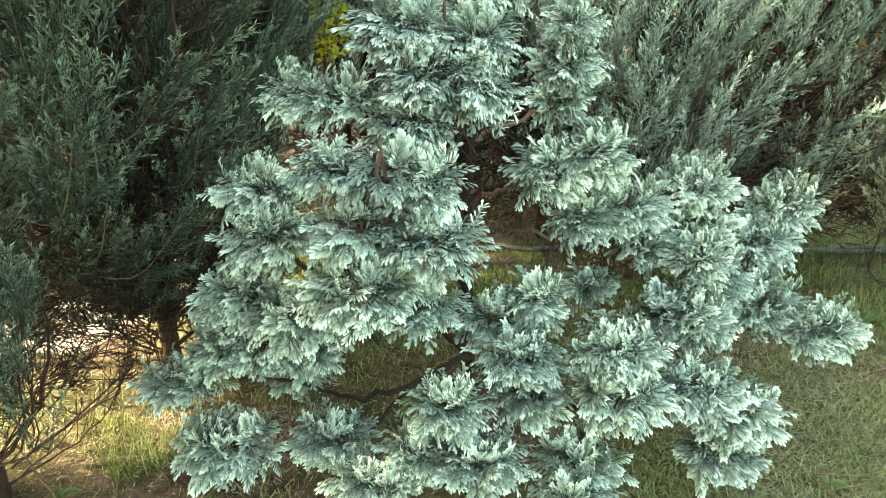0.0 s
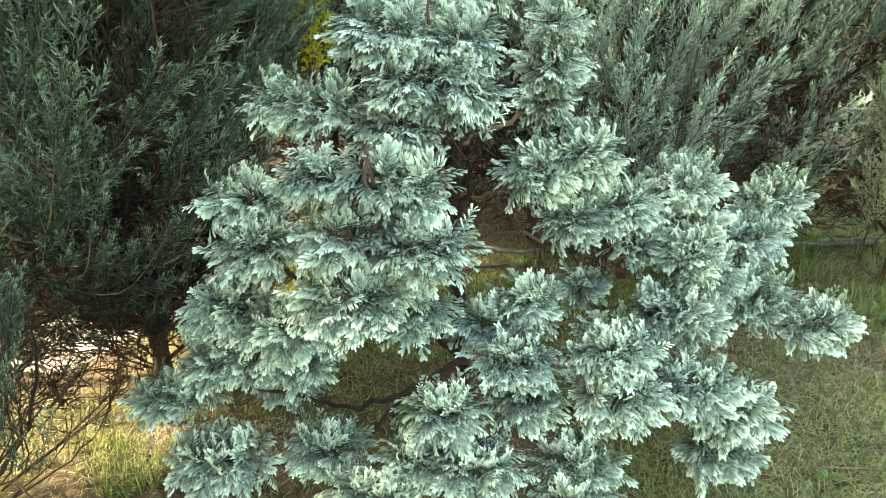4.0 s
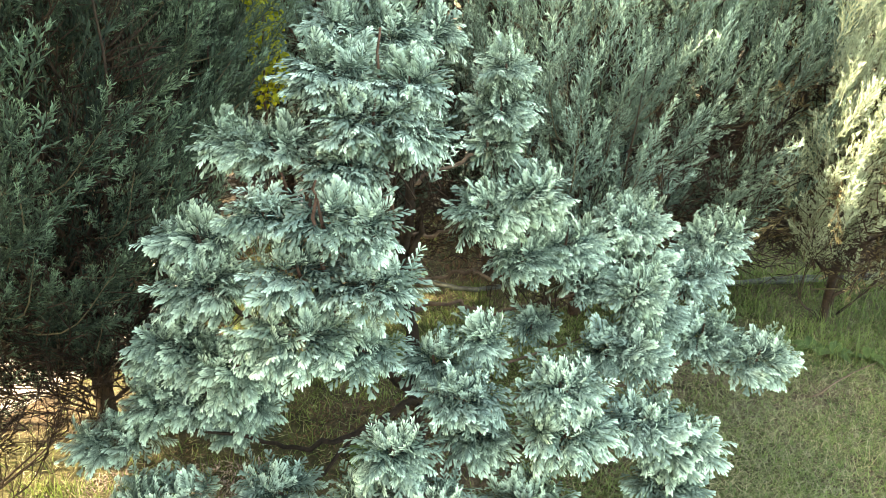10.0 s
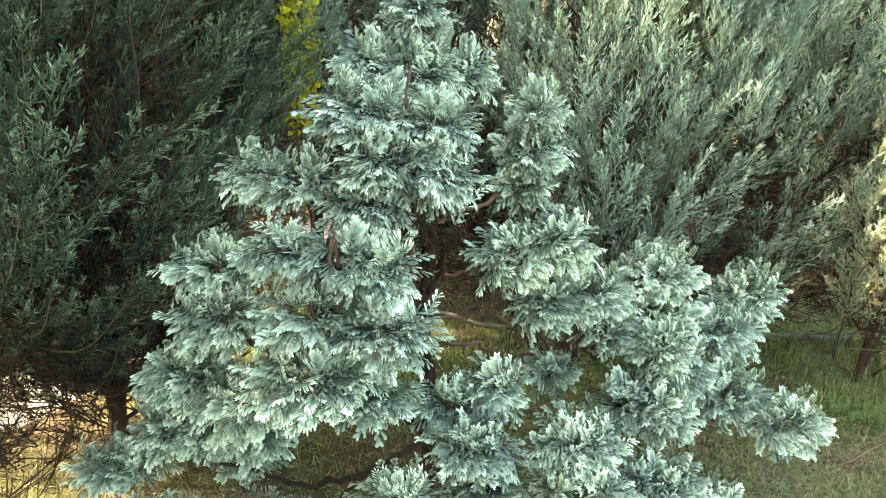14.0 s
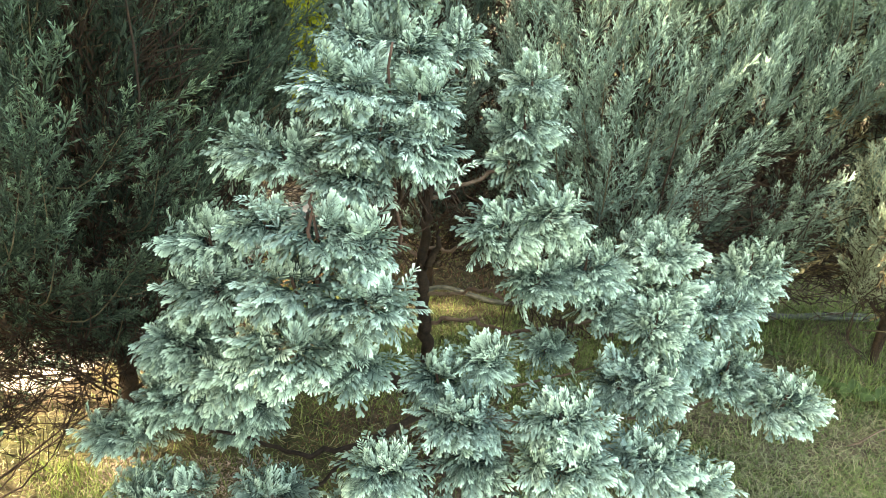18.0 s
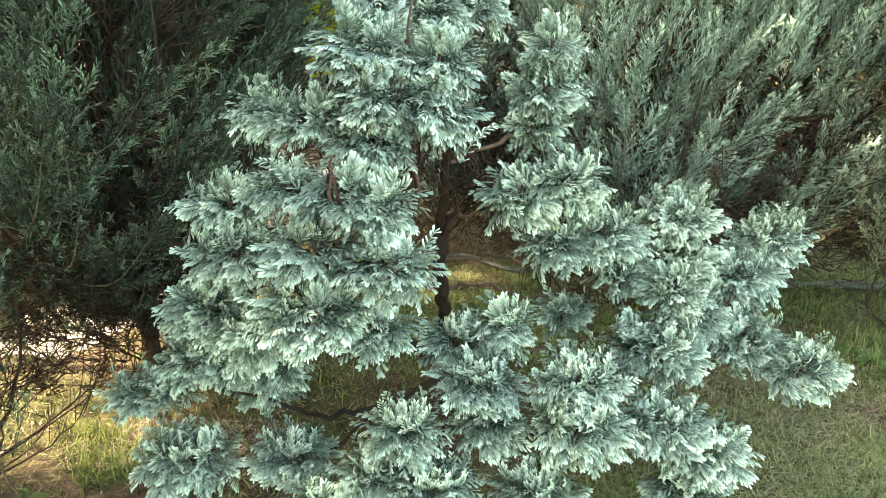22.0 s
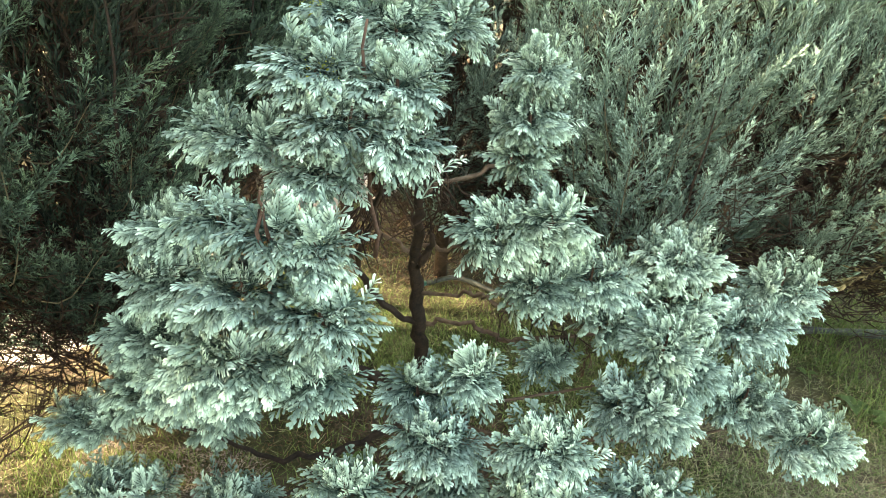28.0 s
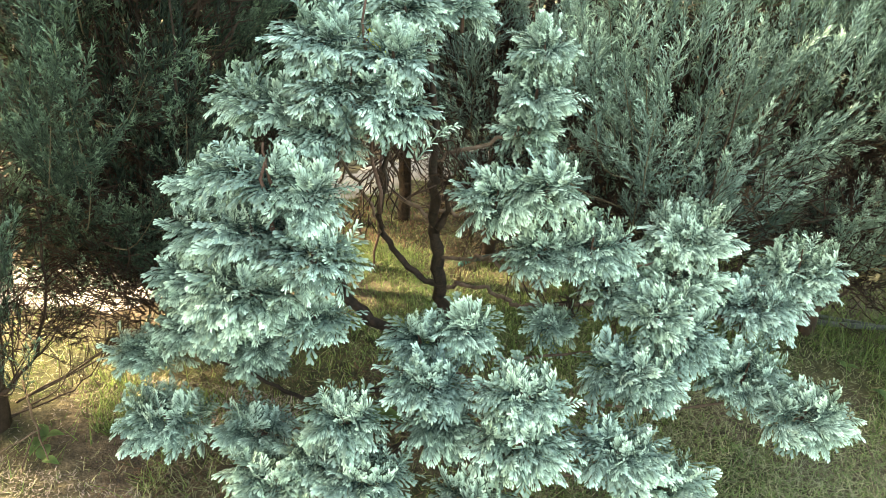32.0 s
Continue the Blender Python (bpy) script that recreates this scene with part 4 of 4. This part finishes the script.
# Broad unseen top overhangs to keep sky light off the low boughs.
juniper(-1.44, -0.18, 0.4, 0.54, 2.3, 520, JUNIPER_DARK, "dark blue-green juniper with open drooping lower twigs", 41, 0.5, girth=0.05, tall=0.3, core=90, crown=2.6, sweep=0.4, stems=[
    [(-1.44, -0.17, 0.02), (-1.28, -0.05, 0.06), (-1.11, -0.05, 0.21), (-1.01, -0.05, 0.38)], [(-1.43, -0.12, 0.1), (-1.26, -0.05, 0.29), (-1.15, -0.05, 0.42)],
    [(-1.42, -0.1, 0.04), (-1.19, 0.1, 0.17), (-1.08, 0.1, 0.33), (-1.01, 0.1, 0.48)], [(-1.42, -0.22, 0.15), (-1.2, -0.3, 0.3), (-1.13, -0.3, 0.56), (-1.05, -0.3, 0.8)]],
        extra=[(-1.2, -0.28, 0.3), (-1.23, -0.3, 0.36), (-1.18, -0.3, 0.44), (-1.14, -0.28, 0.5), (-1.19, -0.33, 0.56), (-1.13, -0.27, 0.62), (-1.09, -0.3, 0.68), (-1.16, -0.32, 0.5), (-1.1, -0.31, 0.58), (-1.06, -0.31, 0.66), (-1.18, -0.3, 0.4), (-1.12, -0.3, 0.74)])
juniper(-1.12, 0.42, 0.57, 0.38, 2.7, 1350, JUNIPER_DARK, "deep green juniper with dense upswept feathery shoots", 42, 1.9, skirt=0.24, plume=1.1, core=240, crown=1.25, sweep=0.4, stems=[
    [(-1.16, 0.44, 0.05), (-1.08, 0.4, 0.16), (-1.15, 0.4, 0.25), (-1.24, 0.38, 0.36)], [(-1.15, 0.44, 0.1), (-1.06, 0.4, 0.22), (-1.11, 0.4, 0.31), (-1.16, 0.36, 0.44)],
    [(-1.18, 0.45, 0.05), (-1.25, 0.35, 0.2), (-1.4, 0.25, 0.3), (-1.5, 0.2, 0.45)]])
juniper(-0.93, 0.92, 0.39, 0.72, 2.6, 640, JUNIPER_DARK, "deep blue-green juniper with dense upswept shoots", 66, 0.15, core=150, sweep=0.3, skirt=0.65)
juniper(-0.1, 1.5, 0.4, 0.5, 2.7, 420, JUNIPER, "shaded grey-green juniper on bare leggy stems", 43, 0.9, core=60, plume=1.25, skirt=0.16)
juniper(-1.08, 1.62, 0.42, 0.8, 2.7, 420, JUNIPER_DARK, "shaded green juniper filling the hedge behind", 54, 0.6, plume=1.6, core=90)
juniper(0.38, 1.5, 0.46, 0.5, 2.7, 290, JUNIPER, "grey-green juniper behind the cypress", 44, 1.1, core=60, plume=1.3, skirt=0.16)
juniper(0.72, 1.05, 0.56, 0.45, 2.7, 700, JUNIPER, "grey-blue juniper with long upswept plumes", 45, 0.8, core=80, plume=1.05,
        extra=[(0.38 + 0.1 * (i % 7) + 0.04 * (i // 7), 0.62 + 0.05 * (i % 3), 1.1 + 0.1 * (i // 7)) for i in range(49)])
juniper(1.3, 1.12, 0.5, 0.45, 2.6, 600, JUNIPER, "grey-blue juniper with brown inner twigs", 46, 0.9, core=80, plume=1.05,
        extra=[(0.98 + 0.1 * (i % 6) + 0.03 * (i // 6), 0.68 + 0.05 * (i % 3), 1.1 + 0.1 * (i // 6)) for i in range(42)])
juniper(1.8, 0.88, 0.46, 0.45, 2.3, 600, JUNIPER_PALE, "pale straw-tinged juniper with bare lower stems", 47, 1.0, core=40, girth=0.018, dry=DRY_PALE, plume=1.05, stems=[
    [(1.8, 0.92, 0.0), (1.68, 0.88, 0.12), (1.66, 0.86, 0.3), (1.62, 0.8, 0.6)], [(1.84, 0.9, 0.0), (1.8, 0.84, 0.2), (1.82, 0.8, 0.5)], [(1.9, 0.93, 0.0), (1.98, 0.85, 0.2), (2.0, 0.8, 0.5)]],
        extra=[(1.52 + 0.08 * (i % 4) - 0.02 * (i // 4), 0.56 + 0.03 * (i % 3), 0.6 + 0.11 * (i // 4)) for i in range(28)] + [(1.5 + 0.1 * (i % 5), 0.58 + 0.04 * (i % 3), 1.25 + 0.1 * (i // 5)) for i in range(25)])
juniper(2.75, 1.25, 0.42, 0.4, 2.2, 90, JUNIPER_PALE, "pale grey-green juniper at the hedge's end", 48, 0.3, plume=1.8)
# Unseen side junipers, added to block sun and sky from the left.
juniper(-2.35, 0.4, 0.36, 1.1, 2.8, 90, JUNIPER_DARK, "unseen deep green juniper added to keep sun off the hedge", 65, 0.1, plume=2.4, tall=0.6)
juniper(-2.05, 1.1, 0.45, 1.75, 2.8, 130, JUNIPER_DARK, "deep green juniper added beside the sunlit path for shade", 49, 0.2, plume=2.0, tall=1.8)
juniper(-2.2, -0.24, 0.17, 0.3, 2.8, 140, JUNIPER_DARK, "slim deep green juniper added to shade a strip of ground", 55, 0.3, plume=1.6, tall=0.6)
juniper(-2.3, -1.15, 0.55, 0.4, 2.8, 100, JUNIPER_DARK, "unseen deep green juniper added to block side light", 58, 0.1, plume=3.0, tall=2.6)
juniper(-2.4, -0.62, 0.4, 1.45, 2.9, 90, JUNIPER_DARK, "unseen deep green juniper added to block side light", 62, 0.1, plume=2.6, tall=2.6)
juniper(-2.4, -2.1, 0.6, 0.4, 2.8, 100, JUNIPER_DARK, "unseen deep green juniper added to block side light", 59, 0.1, plume=3.0, tall=2.6)
juniper(-2.9, 1.9, 0.5, 1.3, 2.8, 75, JUNIPER_DARK, "unseen deep green juniper added to block side light", 60, 0.1, plume=3.0, tall=1.8)
# Back row, added so that gaps in the hedge stay dark.
juniper(0.0, 2.5, 0.6, 0.6, 2.9, 80, JUNIPER_DARK, "deep green juniper added in the back row", 51, 0.2, plume=2.8)
juniper(1.0, 2.2, 0.6, 0.6, 2.9, 80, JUNIPER_DARK, "deep green juniper added in the back row", 52, 0.2, plume=2.8)
juniper(2.0, 2.1, 0.6, 0.6, 2.9, 130, JUNIPER_DARK, "deep green juniper added in the back row", 53, 0.2, plume=2.8)


juniper(-0.62, 2.5, 0.5, 0.35, 2.9, 80, JUNIPER_DARK, "deep green juniper added in the back row", 56, 0.2, plume=2.8)
juniper(-1.6, 2.6, 0.5, 0.5, 2.9, 120, JUNIPER_DARK, "deep green juniper added in the back row", 57, 0.2, plume=2.8)


juniper(-2.3, 2.3, 0.5, 0.2, 2.8, 100, JUNIPER_DARK, "deep green juniper added in the back row", 63, 0.2, plume=2.8)
juniper(1.5, 2.7, 0.5, 0.2, 2.9, 100, JUNIPER_DARK, "deep green juniper added in the back row", 64, 0.2, plume=2.8)
juniper(-0.64, 1.8, 0.4, 0.72, 2.6, 460, JUNIPER, "grey-green juniper behind a climbing vine", 61, 0.4, plume=1.4, core=80)


# hedges added around the place, to darken gaps and block sun and sky
def added_hedge(x0, y0, x1, y1, high, count, label, seed):
    g = np.random.default_rng(seed)
    mid = ((x0 + x1) / 2, (y0 + y1) / 2, 0)
    h = thing("added_hedge", label, "hedge", "boundary hedges", place=mid)
    run = np.array([x1 - x0, y1 - y0])
    out = np.array([-run[1], run[0]]) / np.linalg.norm(run)
    pieces = []
    for k in range(count):
        u, z = g.uniform(0, 1), g.uniform(0.0, high)
        p = np.array([x0, y0]) + run * u + out * (0.25 * math.sin(27 * u) + g.uniform(-0.2, 0.2))
        way = np.array([out[0] * 0.35 + g.normal(0, 0.2), out[1] * 0.35 + g.normal(0, 0.2), 1.0])
        pieces.append(moved(COARSE_PLUMES[int(g.integers(len(COARSE_PLUMES)))], basis(way, (out[0], out[1], 0.1)), np.array([p[0], p[1], z - 0.1]), 5.0))
    v, t, gr = join(pieces)
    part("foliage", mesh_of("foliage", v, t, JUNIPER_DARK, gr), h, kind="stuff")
    for k in range(9):
        p = np.array([x0, y0]) + run * (0.04 + 0.115 * k) - out * 0.15
        v, t = tube([(p[0], p[1], -0.05), (p[0] + 0.05, p[1], 0.8), (p[0], p[1], high * 0.8)], [0.06, 0.05, 0.02], 7, 0.01)
        part("trunk", mesh_of("trunk", v, t, JBARK), h)
added_hedge(6.0, 4.6, -7.0, 4.6, 2.6, 260, "tall dense dark green hedge added to darken the gaps", 70)
added_hedge(-5.0, -3.8, -0.8, -3.8, 5.2, 270, "tall dark green hedge, unseen, added to block sky light", 71)
added_hedge(-4.4, 5.0, -4.4, 2.0, 4.6, 170, "tall dense dark green hedge added to darken the gaps", 72)

added_hedge(-4.0, -1.4, -4.0, -3.9, 5.0, 170, "tall dark green hedge, unseen, added to block sky light", 73)

# ---- climbing vine ----
def leaf_mesh(name, material, length, width, lobes=0.0, fold=0.25):
    """A pointed leaf, folded along its midrib, with a stalk."""
    v, t, gr = [(0, 0, 0)], [], [0.1]
    n = 7
    for i in range(1, n):
        u = i / n
        w = width * math.sin(math.pi * u ** 0.75) * (1 + lobes * math.cos(6 * math.pi * u)) * 0.5
        z = 0.12 * length * math.sin(math.pi * u) - 0.15 * length * u * u
        v += [(u * length, -w, z + fold * w), (u * length, 0, z), (u * length, w, z + fold * w)]
        gr += [0.9, 0.4, 0.9]
    v.append((length, 0, -0.15 * length))
    gr.append(1.0)
    t += [(0, 2, 1), (0, 3, 2)]
    for i in range(n - 2):
        o = 1 + 3 * i
        t += [(o, o + 1, o + 4), (o, o + 4, o + 3), (o + 1, o + 2, o + 5), (o + 1, o + 5, o + 4)]
    o = 1 + 3 * (n - 2)
    t += [(o, o + 1, len(v) - 1), (o + 1, o + 2, len(v) - 1)]
    return mesh_of(name, np.array(v), np.array(t), material, np.array(gr))


VX, VY = -0.555, 1.12
vine = thing("climbing_vine", "sunlit yellow-green climbing vine between the hedge shrubs", "vine", place=(VX, VY, 0))
vv, vt = tube([(VX - 0.02, VY + 0.02, 0.0), (VX + 0.02, VY, 0.5), (VX - 0.02, VY, 1.0), (VX + 0.03, VY, 1.5), (VX, VY + 0.02, 2.1)], [0.006, 0.006, 0.005, 0.004, 0.002], 6, 0.008)
part("stem", mesh_of("stem", vv, vt, TWIG), vine)
VINE_LEAF = leaf_mesh("leaf", VINE, 0.055, 0.05, 0.12)
vg = np.random.default_rng(77)
mass = []
lv = np.array([(0, 0, 0), (0.5, 0.45, 0.1), (0.5, 0, 0), (0.5, -0.45, 0.1), (1, 0, -0.15)])
lt = np.array([(0, 2, 1), (0, 3, 2), (1, 2, 4), (2, 3, 4)])
for k in range(900):
    a = vg.uniform(0, 2 * math.pi)
    r = 0.065 * math.sqrt(vg.uniform(0, 1))
    m = basis((math.cos(a), math.sin(a), vg.uniform(-1.2, 0.4)), vg.normal(0, 1, 3))
    mass.append(((lv * vg.uniform(0.014, 0.03)) @ m.T + np.array([VX + 0.012 + r * math.cos(a), VY + r * math.sin(a), vg.uniform(1.0, 2.1)]), lt, np.array([0.2, 0.9, 0.5, 0.9, 1.0])))
mv, mt, mg = join(mass)
part("leaf_mass", mesh_of("leaf_mass", mv, mt, VINE, mg), vine, "small crowded yellow leaves", kind="stuff")
for k in range(290):
    z = vg.uniform(0.98, 2.05)
    a = vg.uniform(0, 2 * math.pi)
    r = vg.uniform(0.0, 0.06)
    lf = new("leaf", VINE_LEAF)
    lf.parent = vine
    lf.matrix_parent_inverse = Matrix.Translation(vine.location).inverted()
    lf.matrix_basis = pose(VX + r * math.cos(a), VY + r * math.sin(a), z, vg.uniform(-40, 40), vg.uniform(0, 70), math.degrees(a)) @ Matrix.Scale(vg.uniform(0.3, 0.62), 4)

# ---- weeds ----
WEED_LEAF = leaf_mesh("leaf", WEED, 0.09, 0.05)


def weed(x, y, count, size, label, seed):
    g = np.random.default_rng(seed)
    w = thing("weed", label, "weed", "broad-leaved weeds", place=(x, y, float(ground_height(x, y))))
    for k in range(count):
        lf = new("leaf", WEED_LEAF)
        lf.parent = w
        a = k * 137.5 + g.uniform(-20, 20)
        lf.matrix_basis = pose(0, 0, 0.004 + 0.012 * g.uniform(0, 1), 0, g.uniform(-28, -4), a) @ Matrix.Scale(size * g.uniform(0.75, 1.25), 4)


for i, (x, y, n, s) in enumerate([(1.49, 0.72, 4, 0.8), (1.6, 0.64, 5, 0.85), (1.68, 0.6, 5, 0.9), (1.54, 0.62, 4, 0.50), (1.8, 0.56, 5, 0.8), (1.4, 0.9, 3, 0.50)]):
    weed(x, y, n, s, "low broad-leaved green weed in shaded grass", 600 + i)
weed(-1.24, -0.19, 3, 0.9, "pale green weed at a juniper's foot", 620)
weed(-1.17, -0.28, 2, 0.7, "pale green weed at a juniper's foot", 621)
weed(-0.24, 0.19, 4, 0.9, "broad-leaved weed under the cypress", 622)
weed(1.0, -0.17, 2, 0.6, "single pale leaf lying on lawn", 623)


# ---- dry stalks ----
def stalk(points, radius, label, material=PALE_LIMB):
    v, t = tube(points, [radius, radius * 0.85, radius * 0.4][:len(points)] if len(points) <= 3 else np.linspace(radius, radius * 0.4, len(points)), 5, 0.002)
    tagged(new("dry_stalk", mesh_of("dry_stalk", v, t, material)), label, "stalk", "dry stalks")


stalk([(-1.42, -0.06, 0.1), (-1.25, -0.2, 0.05), (-1.12, -0.3, 0.012)], 0.004, "pale dry stalk leaning on the ground")
stalk([(-1.24, -0.2, 0.05), (-1.3, -0.3, 0.03), (-1.33, -0.36, 0.01)], 0.003, "pale dry stalk leaning on the ground")
stalk([(-1.26, -0.2, 0.045), (-1.2, -0.32, 0.02), (-1.16, -0.4, 0.01)], 0.0025, "pale dry stalk leaning on the ground")
stalk([(1.42, 0.33, 0.012), (1.6, 0.42, 0.03), (1.84, 0.54, 0.015)], 0.0035, "broken pale stick lying in grass")
stalk([(1.2, 0.62, 0.012), (1.32, 0.5, 0.03), (1.36, 0.38, 0.012)], 0.003, "thin dry stalk lying in grass")
stalk([(0.97, -0.14, 0.015), (1.08, -0.15, 0.02), (1.2, -0.17, 0.012)], 0.0025, "thin dry stalk lying in grass")
stalk([(1.0, -0.2, 0.015), (1.1, -0.19, 0.02), (1.15, -0.16, 0.012)], 0.0022, "thin dry stalk lying in grass")
stalk([(0.16, 0.02, 0.44), (0.35, 0.05, 0.47), (0.5, 0.05, 0.53)], 0.004, "thin bare twig caught under the boughs")


# ---- hose ----
hose = thing("garden_hose", "dark rubber garden hose lying on grass", "hose", place=(1.43, 1.22, 0.0))
hv, ht = tube([(-0.16, 1.37, 0.02), (0.0, 1.45, 0.022), (0.3, 1.3, 0.02), (0.75, 1.42, 0.02), (1.1, 1.26, 0.02), (1.43, 1.22, 0.02), (1.9, 1.27, 0.022), (2.6, 1.2, 0.02), (3.4, 1.3, 0.02)], [0.012] * 9, 10)
part("tube", mesh_of("tube", hv, ht, HOSE), hose)
hv, ht = tube([(1.1, 1.3, 0.016), (1.5, 1.265, 0.016), (1.95, 1.24, 0.016), (2.7, 1.3, 0.016)], [0.011] * 4, 10)
part("tube", mesh_of("tube", hv, ht, HOSE), hose)
hv, ht = tube([(-0.2, 1.3, 0.022), (-0.18, 1.34, 0.024), (-0.155, 1.375, 0.022)], [0.012, 0.014, 0.012], 10)
part("connector", mesh_of("connector", hv, ht, TEAL), hose, "teal plastic hose connector")
